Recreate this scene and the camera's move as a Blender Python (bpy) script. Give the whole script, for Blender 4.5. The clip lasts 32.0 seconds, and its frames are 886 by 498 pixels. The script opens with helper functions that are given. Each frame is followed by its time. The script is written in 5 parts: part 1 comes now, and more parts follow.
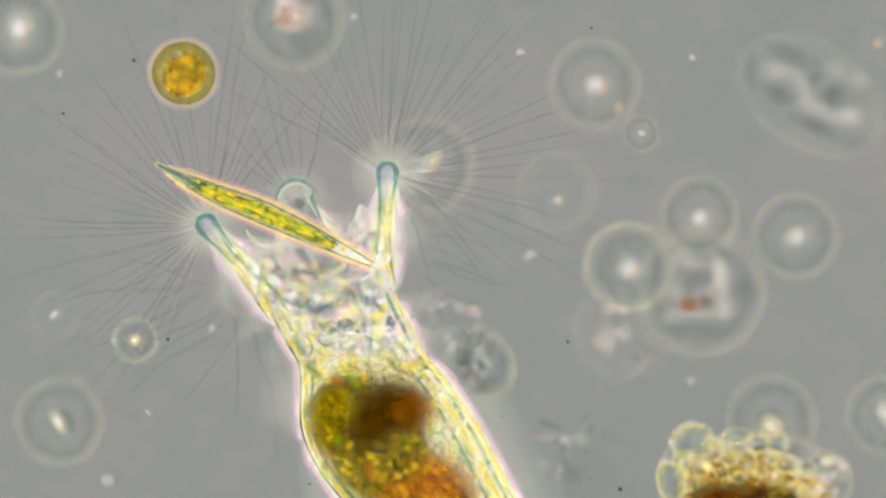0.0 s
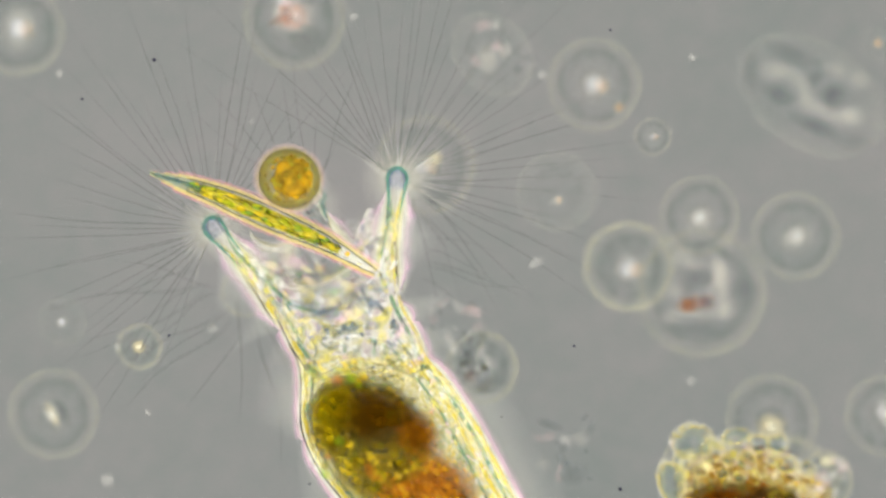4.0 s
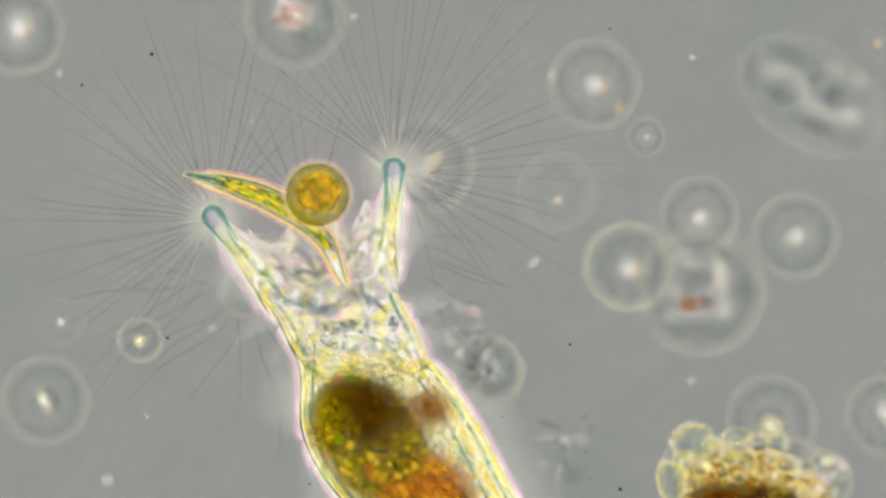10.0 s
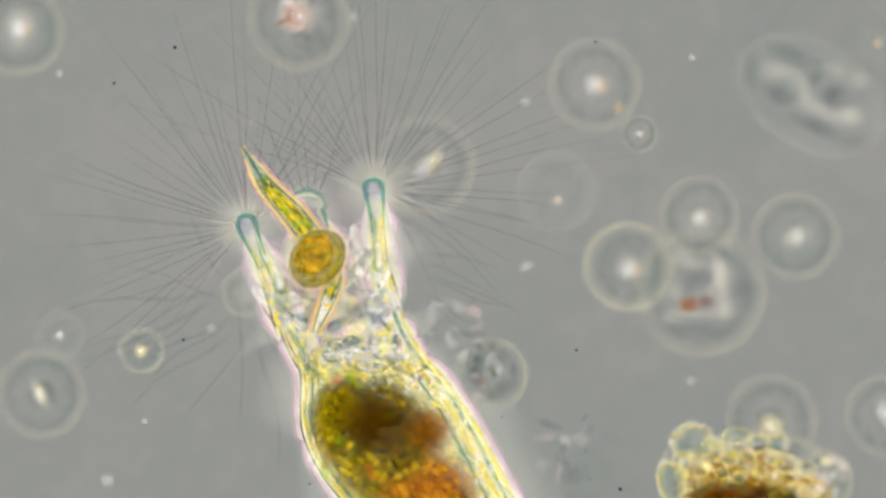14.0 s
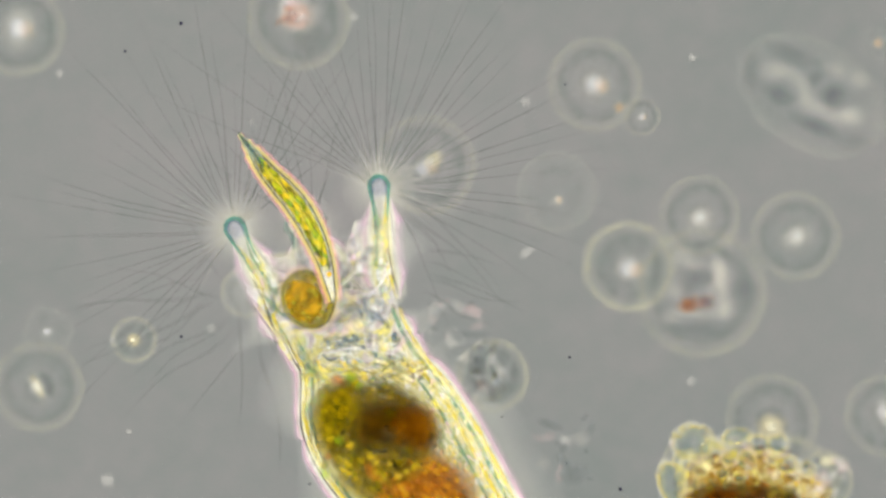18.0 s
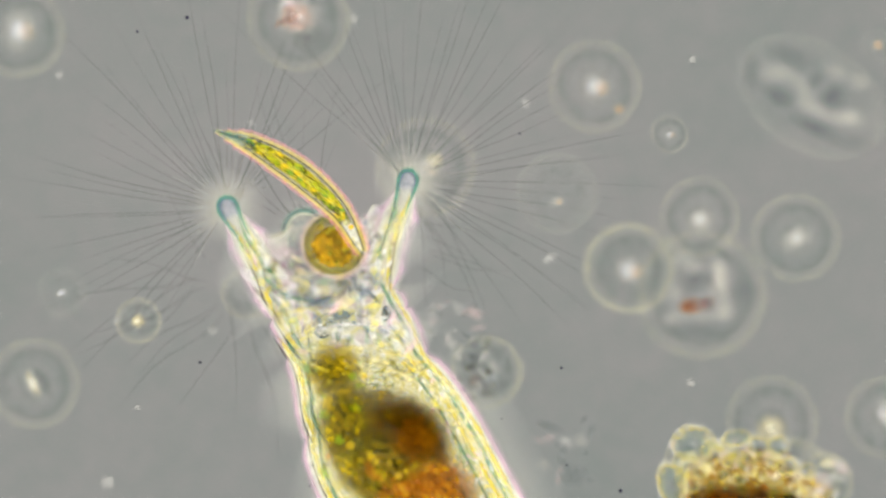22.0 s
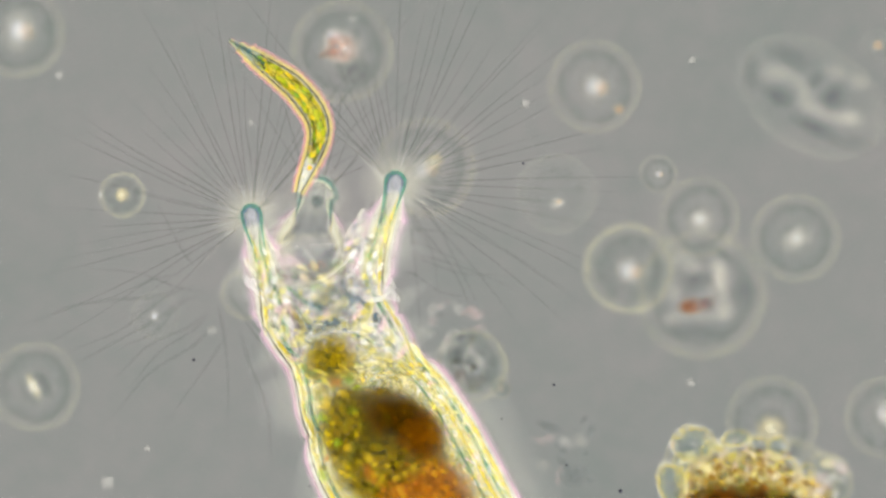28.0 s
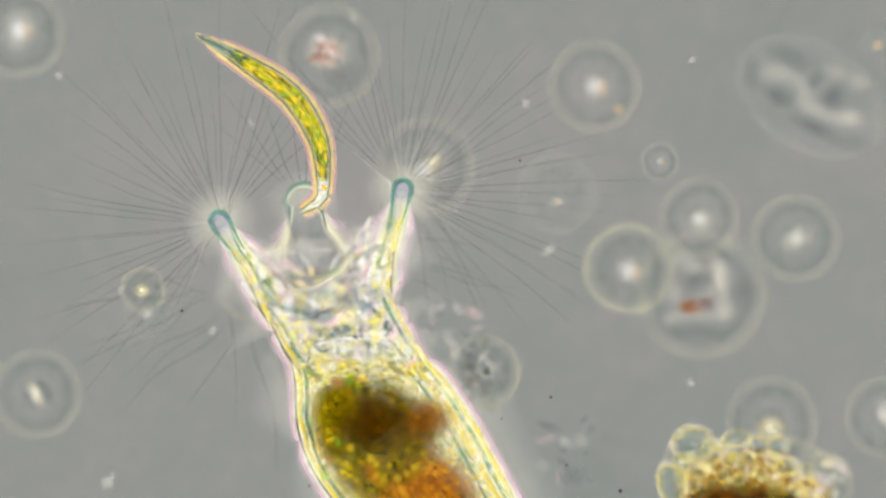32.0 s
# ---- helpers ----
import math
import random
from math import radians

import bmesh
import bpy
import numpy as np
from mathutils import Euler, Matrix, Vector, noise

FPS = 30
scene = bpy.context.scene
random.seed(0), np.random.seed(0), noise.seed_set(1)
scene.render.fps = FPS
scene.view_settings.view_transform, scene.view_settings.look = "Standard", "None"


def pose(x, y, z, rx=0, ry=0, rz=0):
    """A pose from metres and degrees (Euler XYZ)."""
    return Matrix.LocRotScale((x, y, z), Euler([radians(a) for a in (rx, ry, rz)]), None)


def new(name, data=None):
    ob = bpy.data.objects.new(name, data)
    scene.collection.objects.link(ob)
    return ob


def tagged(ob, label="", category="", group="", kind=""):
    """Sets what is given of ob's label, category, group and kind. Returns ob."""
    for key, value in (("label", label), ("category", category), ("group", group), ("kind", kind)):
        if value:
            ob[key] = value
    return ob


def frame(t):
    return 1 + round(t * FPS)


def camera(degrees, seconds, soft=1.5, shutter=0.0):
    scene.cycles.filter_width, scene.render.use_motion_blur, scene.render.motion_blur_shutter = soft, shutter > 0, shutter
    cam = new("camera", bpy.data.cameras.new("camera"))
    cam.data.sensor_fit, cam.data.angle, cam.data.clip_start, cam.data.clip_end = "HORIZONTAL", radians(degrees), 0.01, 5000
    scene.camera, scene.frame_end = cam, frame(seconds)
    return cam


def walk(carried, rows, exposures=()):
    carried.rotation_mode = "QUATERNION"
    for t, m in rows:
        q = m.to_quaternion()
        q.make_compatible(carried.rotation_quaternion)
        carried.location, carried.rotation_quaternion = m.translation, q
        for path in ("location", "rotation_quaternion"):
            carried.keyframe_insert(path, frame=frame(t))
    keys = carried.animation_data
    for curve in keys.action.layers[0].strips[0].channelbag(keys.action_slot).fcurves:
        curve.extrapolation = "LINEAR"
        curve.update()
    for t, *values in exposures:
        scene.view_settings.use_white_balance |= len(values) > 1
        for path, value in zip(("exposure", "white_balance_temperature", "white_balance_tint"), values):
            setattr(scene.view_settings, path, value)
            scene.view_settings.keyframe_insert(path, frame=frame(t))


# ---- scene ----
DEG = 26.0                                # angle across the view
U = 1 / 3000                              # one step of the map: a pixel of the camera's view, taken as a third of a micrometre
Z0 = 0.05                                 # level of the animal's axis above the slide
H = Z0 + 784 * U / math.tan(radians(DEG / 2))
# Assumed scale: one micrometre of the slide is one millimetre here, and the objective looks straight down on it.

cam = camera(DEG, 32.0, soft=2.8)


def drift(t, dx, dy):
    return t, pose(-dx * U, dy * U, H)


walk(cam, [drift(0, 0, 0), drift(17.5, 0, 0), drift(20, 2, 0), drift(21.4, 2, 1), drift(22.2, 0, 3.5), drift(32, 0, 3.5)])

# ---- light: the lamp under the stage, and an even light added all round to brighten pale tissue ----
FILL = 2.2
world = bpy.data.worlds.new("fill_light")
scene.world = world
world.use_nodes = True
world.node_tree.nodes["Background"].inputs["Color"].default_value = (1.0, 0.985, 0.96, 1)
world.node_tree.nodes["Background"].inputs["Strength"].default_value = FILL
scene.view_settings.exposure = 0.0
scene.cycles.transparent_max_bounces = 96


# ---- materials ----
def wire(nt, kind, **kw):
    n = nt.nodes.new(kind)
    for k, v in kw.items():
        n.inputs[k].default_value = v
    return n


def base_mat(name, rough=0.55, spec=0.15):
    m = bpy.data.materials.new(name)
    m.use_nodes = True
    nt = m.node_tree
    b = nt.nodes["Principled BSDF"]
    b.inputs["Roughness"].default_value = rough
    b.inputs["Specular IOR Level"].default_value = spec
    return m, nt, b


def set_ramp(ramp, stops, mode="LINEAR"):
    r = ramp.color_ramp
    r.interpolation = mode
    while len(r.elements) > 1:
        r.elements.remove(r.elements[-1])
    r.elements[0].position = stops[0][0]
    r.elements[0].color = stops[0][1]
    for p, c in stops[1:]:
        r.elements.new(p).color = c
    return ramp


def tissue(name, stops, scale=300, detail=5, bump=0.3, coarse=0.25, rough=0.5, distort=0.4, random_shift=0.0, contrast=1.5):
    """Living tissue: colour and clearness (the stops' fourth value) from two scales of noise."""
    m, nt, b = base_mat(name, rough)
    L = nt.links
    co = wire(nt, "ShaderNodeTexCoord")
    n1 = wire(nt, "ShaderNodeTexNoise", Scale=scale, Detail=detail, Distortion=distort)
    n2 = wire(nt, "ShaderNodeTexNoise", Scale=scale * 0.22, Detail=2.0)
    L.new(co.outputs["Object"], n1.inputs["Vector"])
    L.new(co.outputs["Object"], n2.inputs["Vector"])
    mix = wire(nt, "ShaderNodeMix")
    mix.inputs[0].default_value = coarse
    L.new(n1.outputs["Fac"], mix.inputs[2])
    L.new(n2.outputs["Fac"], mix.inputs[3])
    push = wire(nt, "ShaderNodeMath")
    push.operation = "MULTIPLY_ADD"
    push.inputs[1].default_value = contrast
    push.inputs[2].default_value = 0.5 - contrast / 2
    L.new(mix.outputs[0], push.inputs[0])
    fac = push.outputs[0]
    if random_shift:
        info = wire(nt, "ShaderNodeObjectInfo")
        sub = wire(nt, "ShaderNodeMath")
        sub.operation = "MULTIPLY_ADD"
        sub.inputs[1].default_value = random_shift
        sub.inputs[2].default_value = -random_shift / 2
        L.new(info.outputs["Random"], sub.inputs[0])
        add = wire(nt, "ShaderNodeMath")
        L.new(fac, add.inputs[0])
        L.new(sub.outputs[0], add.inputs[1])
        fac = add.outputs[0]
    ramp = set_ramp(nt.nodes.new("ShaderNodeValToRGB"), stops)
    L.new(fac, ramp.inputs["Fac"])
    L.new(ramp.outputs["Color"], b.inputs["Base Color"])
    L.new(ramp.outputs["Alpha"], b.inputs["Alpha"])
    if bump:
        bp = wire(nt, "ShaderNodeBump", Strength=bump, Distance=0.002)
        L.new(n1.outputs["Fac"], bp.inputs["Height"])
        L.new(bp.outputs["Normal"], b.inputs["Normal"])
    return m


def rings(name, stops, wobble=0.05, mottle=0.25):
    """A clear round body of unit radius: rings of colour painted from the middle out, a little uneven."""
    m, nt, b = base_mat(name, 0.6, 0.05)
    L = nt.links
    co = wire(nt, "ShaderNodeTexCoord")
    flat = wire(nt, "ShaderNodeVectorMath")
    flat.operation = "MULTIPLY"
    flat.inputs[1].default_value = (1, 1, 0)
    L.new(co.outputs["Object"], flat.inputs[0])
    ln = wire(nt, "ShaderNodeVectorMath")
    ln.operation = "LENGTH"
    L.new(flat.outputs[0], ln.inputs[0])
    info = wire(nt, "ShaderNodeObjectInfo")
    n = wire(nt, "ShaderNodeTexNoise", Scale=1.6, Detail=3.0)
    n.noise_dimensions = "4D"
    sc = wire(nt, "ShaderNodeMath")
    sc.operation = "MULTIPLY"
    sc.inputs[1].default_value = 37.0
    L.new(info.outputs["Random"], sc.inputs[0])
    L.new(sc.outputs[0], n.inputs["W"])
    L.new(co.outputs["Object"], n.inputs["Vector"])
    wb = wire(nt, "ShaderNodeMath")
    wb.operation = "MULTIPLY_ADD"
    wb.inputs[1].default_value = wobble
    L.new(n.outputs["Fac"], wb.inputs[0])
    sub = wire(nt, "ShaderNodeMath")
    sub.operation = "SUBTRACT"
    sub.inputs[1].default_value = wobble / 2
    L.new(ln.outputs["Value"], sub.inputs[0])
    L.new(sub.outputs[0], wb.inputs[2])
    ramp = set_ramp(nt.nodes.new("ShaderNodeValToRGB"), stops, "EASE")
    L.new(wb.outputs[0], ramp.inputs["Fac"])
    L.new(ramp.outputs["Color"], b.inputs["Base Color"])
    n2 = wire(nt, "ShaderNodeTexNoise", Scale=3.5, Detail=4.0)
    L.new(co.outputs["Object"], n2.inputs["Vector"])
    mr = wire(nt, "ShaderNodeMapRange")
    mr.inputs["From Min"].default_value = 0.3
    mr.inputs["From Max"].default_value = 0.7
    mr.inputs["To Min"].default_value = 1 - mottle
    mr.inputs["To Max"].default_value = 1 + mottle
    L.new(n2.outputs["Fac"], mr.inputs["Value"])
    al = wire(nt, "ShaderNodeMath")
    al.operation = "MULTIPLY"
    L.new(ramp.outputs["Alpha"], al.inputs[0])
    L.new(mr.outputs[0], al.inputs[1])
    cut = wire(nt, "ShaderNodeMapRange")
    cut.interpolation_type = "SMOOTHSTEP"
    cut.inputs["From Min"].default_value = 0.88 - 0.5 * wobble
    cut.inputs["From Max"].default_value = 1.0
    cut.inputs["To Min"].default_value = 1.0
    cut.inputs["To Max"].default_value = 0.0
    L.new(ln.outputs["Value"], cut.inputs["Value"])
    soft = wire(nt, "ShaderNodeMath")
    soft.operation = "MULTIPLY"
    L.new(al.outputs[0], soft.inputs[0])
    L.new(cut.outputs[0], soft.inputs[1])
    L.new(soft.outputs[0], b.inputs["Alpha"])
    return m


def across(name, stops, scale=120, mottle=0.35):
    """A soft film whose colour and clearness change across its width (U of its UV map)."""
    m, nt, b = base_mat(name, 0.6, 0.05)
    L = nt.links
    uv = wire(nt, "ShaderNodeTexCoord")
    sep = wire(nt, "ShaderNodeSeparateXYZ")
    L.new(uv.outputs["UV"], sep.inputs[0])
    ramp = set_ramp(nt.nodes.new("ShaderNodeValToRGB"), stops, "EASE")
    L.new(sep.outputs["X"], ramp.inputs["Fac"])
    L.new(ramp.outputs["Color"], b.inputs["Base Color"])
    n2 = wire(nt, "ShaderNodeTexNoise", Scale=scale, Detail=4.0)
    L.new(uv.outputs["Object"], n2.inputs["Vector"])
    mr = wire(nt, "ShaderNodeMapRange")
    mr.inputs["From Min"].default_value = 0.3
    mr.inputs["From Max"].default_value = 0.7
    mr.inputs["To Min"].default_value = 1 - mottle
    mr.inputs["To Max"].default_value = 1 + mottle
    L.new(n2.outputs["Fac"], mr.inputs["Value"])
    al = wire(nt, "ShaderNodeMath")
    al.operation = "MULTIPLY"
    L.new(ramp.outputs["Alpha"], al.inputs[0])
    L.new(mr.outputs[0], al.inputs[1])
    L.new(al.outputs[0], b.inputs["Alpha"])
    return m


def shade(r, g, b, a=1.0):
    """Linear colour from the eight-bit scale."""
    return tuple(((c / 255 + 0.055) / 1.055) ** 2.4 if c > 10 else c / 255 / 12.92 for c in (r, g, b)) + (a,)


def srgb(r, g, b, a=1.0):
    """A surface's own colour: what looks so in the added fill light."""
    return tuple(c / 1.32 for c in shade(r, g, b)[:3]) + (a,)


def pulp(name, stops, inner=0.4, fray=0.4, dense=0.9, scale=16.0, contrast=1.7):
    """A mass of food pulp of unit size: packed grains of uneven colour, frayed and thinner towards its edge."""
    m, nt, b = base_mat(name, 0.8, 0.0)
    L = nt.links

    def sum_of(a, ka, c, kc):
        p = wire(nt, "ShaderNodeMath")
        p.operation = "MULTIPLY"
        p.inputs[1].default_value = ka
        L.new(a, p.inputs[0])
        q = wire(nt, "ShaderNodeMath")
        q.operation = "MULTIPLY_ADD"
        q.inputs[1].default_value = kc
        L.new(c, q.inputs[0])
        L.new(p.outputs[0], q.inputs[2])
        return q.outputs[0]

    co = wire(nt, "ShaderNodeTexCoord")
    flat = wire(nt, "ShaderNodeVectorMath")
    flat.operation = "MULTIPLY"
    flat.inputs[1].default_value = (1, 1, 0)
    L.new(co.outputs["Object"], flat.inputs[0])
    ln = wire(nt, "ShaderNodeVectorMath")
    ln.operation = "LENGTH"
    L.new(flat.outputs[0], ln.inputs[0])
    fine = wire(nt, "ShaderNodeTexNoise", Scale=scale, Detail=6.0, Roughness=0.7, Distortion=0.6)
    wide = wire(nt, "ShaderNodeTexNoise", Scale=scale * 0.22, Detail=3.0)
    L.new(flat.outputs[0], fine.inputs["Vector"])
    L.new(co.outputs["Object"], wide.inputs["Vector"])
    warp = wire(nt, "ShaderNodeVectorMath")
    warp.operation = "MULTIPLY_ADD"
    warp.inputs[1].default_value = (0.09, 0.09, 0.0)
    L.new(fine.outputs["Color"], warp.inputs[0])
    L.new(flat.outputs[0], warp.inputs[2])
    grains = wire(nt, "ShaderNodeTexVoronoi", Scale=scale * 1.15)
    grains.voronoi_dimensions = "2D"
    L.new(warp.outputs[0], grains.inputs["Vector"])
    tone = wire(nt, "ShaderNodeSeparateColor")
    L.new(grains.outputs["Color"], tone.inputs[0])
    fac = sum_of(sum_of(fine.outputs["Fac"], 0.5, tone.outputs["Red"], 0.16), 1.0, wide.outputs["Fac"], 0.34)
    push = wire(nt, "ShaderNodeMath")
    push.operation = "MULTIPLY_ADD"
    push.inputs[1].default_value = contrast
    push.inputs[2].default_value = 0.5 - contrast / 2
    L.new(fac, push.inputs[0])
    ramp = set_ramp(nt.nodes.new("ShaderNodeValToRGB"), stops)
    L.new(push.outputs[0], ramp.inputs["Fac"])
    L.new(ramp.outputs["Color"], b.inputs["Base Color"])
    rim = sum_of(ln.outputs["Value"], 1.0, sum_of(fine.outputs["Fac"], 0.5, wide.outputs["Fac"], 0.5), -2 * fray)
    mr = wire(nt, "ShaderNodeMapRange")
    mr.interpolation_type = "SMOOTHSTEP"
    mr.inputs["From Min"].default_value = inner - fray
    mr.inputs["From Max"].default_value = 0.95 - fray
    mr.inputs["To Min"].default_value = dense
    mr.inputs["To Max"].default_value = 0.0
    L.new(rim, mr.inputs["Value"])
    cut = wire(nt, "ShaderNodeMapRange")
    cut.inputs["From Min"].default_value = 0.8
    cut.inputs["From Max"].default_value = 1.0
    cut.inputs["To Min"].default_value = 1.0
    cut.inputs["To Max"].default_value = 0.0
    L.new(ln.outputs["Value"], cut.inputs["Value"])
    al = wire(nt, "ShaderNodeMath")
    al.operation = "MULTIPLY"
    L.new(mr.outputs[0], al.inputs[0])
    L.new(cut.outputs[0], al.inputs[1])
    L.new(al.outputs[0], b.inputs["Alpha"])
    bp = wire(nt, "ShaderNodeBump", Strength=0.8, Distance=0.003)
    L.new(fine.outputs["Fac"], bp.inputs["Height"])
    L.new(bp.outputs["Normal"], b.inputs["Normal"])
    return m


def lamp_field():
    m = bpy.data.materials.new("lamp_field")
    m.use_nodes = True
    nt = m.node_tree
    nt.nodes.remove(nt.nodes["Principled BSDF"])
    em = wire(nt, "ShaderNodeEmission", Strength=1.0)
    co = wire(nt, "ShaderNodeTexCoord")
    n = wire(nt, "ShaderNodeTexNoise", Scale=5.0, Detail=3.0)
    nt.links.new(co.outputs["Object"], n.inputs["Vector"])
    ramp = set_ramp(nt.nodes.new("ShaderNodeValToRGB"), [(0.35, shade(141, 146, 141)), (0.65, shade(157, 154, 151))])
    fine = wire(nt, "ShaderNodeTexNoise", Scale=26.0, Detail=4.0, Distortion=1.0)
    nt.links.new(co.outputs["Object"], fine.inputs["Vector"])
    both = wire(nt, "ShaderNodeMix")
    both.inputs[0].default_value = 0.3
    nt.links.new(n.outputs["Fac"], both.inputs[2])
    nt.links.new(fine.outputs["Fac"], both.inputs[3])
    finest = wire(nt, "ShaderNodeTexNoise", Scale=80.0, Detail=4.0)
    nt.links.new(co.outputs["Object"], finest.inputs["Vector"])
    all_ = wire(nt, "ShaderNodeMix")
    all_.inputs[0].default_value = 0.22
    nt.links.new(both.outputs[0], all_.inputs[2])
    nt.links.new(finest.outputs["Fac"], all_.inputs[3])
    nt.links.new(all_.outputs[0], ramp.inputs["Fac"])
    nt.links.new(ramp.outputs["Color"], em.inputs["Color"])
    nt.links.new(em.outputs[0], nt.nodes["Material Output"].inputs["Surface"])
    return m


M_LAMP = lamp_field()
M_GLASS = tissue("slide_glass", [(0.35, srgb(120, 120, 118, 0.004)), (0.65, srgb(140, 140, 138, 0.012))], 25, 6, 0, 0.3, 0.2)
M_TRUNK = tissue("body_wall", [(0.35, srgb(240, 235, 180, 0.02)), (0.5, srgb(240, 238, 205, 0.004)), (0.65, srgb(252, 250, 235, 0.02))], 190, bump=0)
M_FLESH = tissue("cream_flesh", [(0.15, srgb(160, 156, 70, 0.92)), (0.3, srgb(226, 212, 120, 0.9)), (0.4, srgb(250, 244, 210, 0.93)), (0.48, srgb(232, 220, 110, 0.9)), (0.55, srgb(250, 248, 228, 0.95)), (0.66, srgb(180, 190, 120, 0.88)), (0.78, srgb(250, 246, 200, 0.95))], 90, 5, 0.0, 0.25, 0.5, 1.9)
M_HEAD = tissue("head_wall", [(0.35, srgb(205, 205, 190, 0.06)), (0.65, srgb(255, 252, 248, 0.14))], 110, bump=0)
M_THROAT = tissue("throat_flesh", [(0.1, srgb(110, 124, 130, 0.8)), (0.22, srgb(176, 182, 166, 0.85)), (0.33, srgb(240, 236, 206, 0.92)), (0.42, srgb(222, 214, 130, 0.9)), (0.5, srgb(234, 230, 208, 0.92)), (0.57, srgb(208, 188, 190, 0.9)), (0.64, srgb(240, 238, 224, 0.93)), (0.74, srgb(166, 190, 156, 0.88)), (0.84, srgb(244, 236, 180, 0.95))], 40, 4, 0.0, 0.2, 0.5, 2.2)
M_CUP = tissue("cup_film", [(0.28, srgb(140, 144, 144, 0.34)), (0.42, srgb(205, 204, 200, 0.2)), (0.55, srgb(255, 250, 246, 0.3)), (0.7, srgb(255, 252, 246, 0.55))], 45, 4, 0.2, 0.3, 0.5, 1.5)
M_GUT = pulp("gut_content", [(0.1, srgb(46, 38, 2)), (0.28, srgb(76, 64, 2)), (0.4, srgb(100, 84, 3)), (0.5, srgb(130, 96, 3)), (0.6, srgb(116, 114, 5)), (0.7, srgb(188, 148, 8)), (0.86, srgb(246, 218, 46))], 0.5, 0.4, 0.92, 14, 1.75)
M_GUT_S = pulp("gut_grains", [(0.1, srgb(74, 62, 2)), (0.28, srgb(92, 80, 2)), (0.4, srgb(104, 90, 3)), (0.5, srgb(136, 108, 4)), (0.6, srgb(112, 118, 6)), (0.7, srgb(204, 168, 10)), (0.84, srgb(250, 226, 56))], 0.35, 0.45, 0.85, 7, 2.0)
M_GUT_SOFT = pulp("gut_soft", [(0.1, srgb(60, 54, 2)), (0.34, srgb(98, 88, 3)), (0.5, srgb(136, 112, 4)), (0.64, srgb(166, 142, 8)), (0.74, srgb(140, 140, 14)), (0.9, srgb(240, 214, 50))], 0.2, 0.45, 0.85, 6, 1.5)
M_GUT_DARK = pulp("gut_dark", [(0.15, srgb(44, 27, 1)), (0.5, srgb(66, 41, 1)), (0.8, srgb(108, 74, 3))], 0.12, 0.25, 0.95, 6, 1.3)
M_GUT_RED = pulp("gut_red", [(0.12, srgb(76, 36, 1)), (0.32, srgb(118, 62, 2)), (0.48, srgb(156, 90, 3)), (0.62, srgb(190, 126, 6)), (0.82, srgb(232, 184, 40))], 0.3, 0.4, 0.88, 15)
M_GUT_BALL = pulp("gut_ball", [(0.15, srgb(70, 36, 1)), (0.4, srgb(104, 58, 2)), (0.6, srgb(138, 82, 3)), (0.82, srgb(190, 132, 12))], 0.1, 0.3, 0.75, 7)
M_FOLD_Y = across("fold_yellow", [(0.0, srgb(235, 220, 100, 0.0)), (0.35, srgb(230, 208, 60, 0.48)), (0.65, srgb(210, 186, 44, 0.48)), (1.0, srgb(235, 220, 100, 0.0))], 60, 0.9)
M_FOLD_G = across("fold_green", [(0.0, srgb(150, 180, 140, 0.0)), (0.35, srgb(90, 136, 110, 0.6)), (0.65, srgb(96, 140, 96, 0.6)), (1.0, srgb(150, 180, 120, 0.0))], 60, 0.7)
M_FOLD_D = across("fold_dark", [(0.0, srgb(110, 90, 70, 0.0)), (0.35, srgb(70, 56, 50, 0.65)), (0.65, srgb(76, 64, 40, 0.6)), (1.0, srgb(110, 90, 70, 0.0))], 60, 0.6)
M_KNOB = tissue("knob_inside", [(0.35, srgb(112, 122, 150, 0.55)), (0.65, srgb(196, 198, 218, 0.5))], 260, contrast=1.8)
M_ARM = across("arm_wall", [(0.0, srgb(184, 192, 212, 0.3)), (0.16, srgb(214, 216, 216, 0.2)), (0.28, srgb(250, 246, 226, 0.36)), (0.45, srgb(250, 244, 190, 0.44)), (0.75, srgb(254, 248, 216, 0.46)), (1.0, srgb(255, 252, 240, 0.0))], 110, 0.7)
M_INNER = tissue("inner_flesh", [(0.15, srgb(140, 150, 170, 0.4)), (0.35, srgb(236, 232, 206, 0.55)), (0.5, srgb(248, 245, 226, 0.65)), (0.62, srgb(214, 200, 214, 0.5)), (0.8, srgb(240, 232, 170, 0.6))], 60, 4, 0.0)
M_ARM_D = across("far_arm_wall", [(0.0, srgb(150, 158, 156, 0.26)), (0.3, srgb(130, 138, 138, 0.24)), (0.65, srgb(112, 120, 122, 0.26)), (1.0, srgb(150, 156, 156, 0.0))], 60, 0.8)
M_TEAL = tissue("knob_rim", [(0.25, srgb(48, 104, 110, 0.62)), (0.5, srgb(74, 150, 124, 0.62)), (0.75, srgb(128, 194, 158, 0.58))], 90)
# Phase-contrast halo at the body's edge, white to pink, put into a film's colour.
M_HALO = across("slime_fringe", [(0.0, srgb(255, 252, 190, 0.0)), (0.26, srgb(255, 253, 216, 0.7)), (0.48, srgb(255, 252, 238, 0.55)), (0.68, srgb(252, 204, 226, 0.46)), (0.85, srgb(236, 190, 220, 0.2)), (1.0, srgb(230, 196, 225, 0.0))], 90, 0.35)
# Bright halo and pink colour fringe of the spindle alga, painted on ribbons.
M_HALO_Y = across("alga_halo", [(0.0, srgb(255, 240, 110, 0.0)), (0.3, srgb(255, 238, 130, 0.6)), (0.52, srgb(250, 208, 130, 0.42)), (0.75, srgb(244, 156, 160, 0.3)), (1.0, srgb(235, 180, 200, 0.0))])
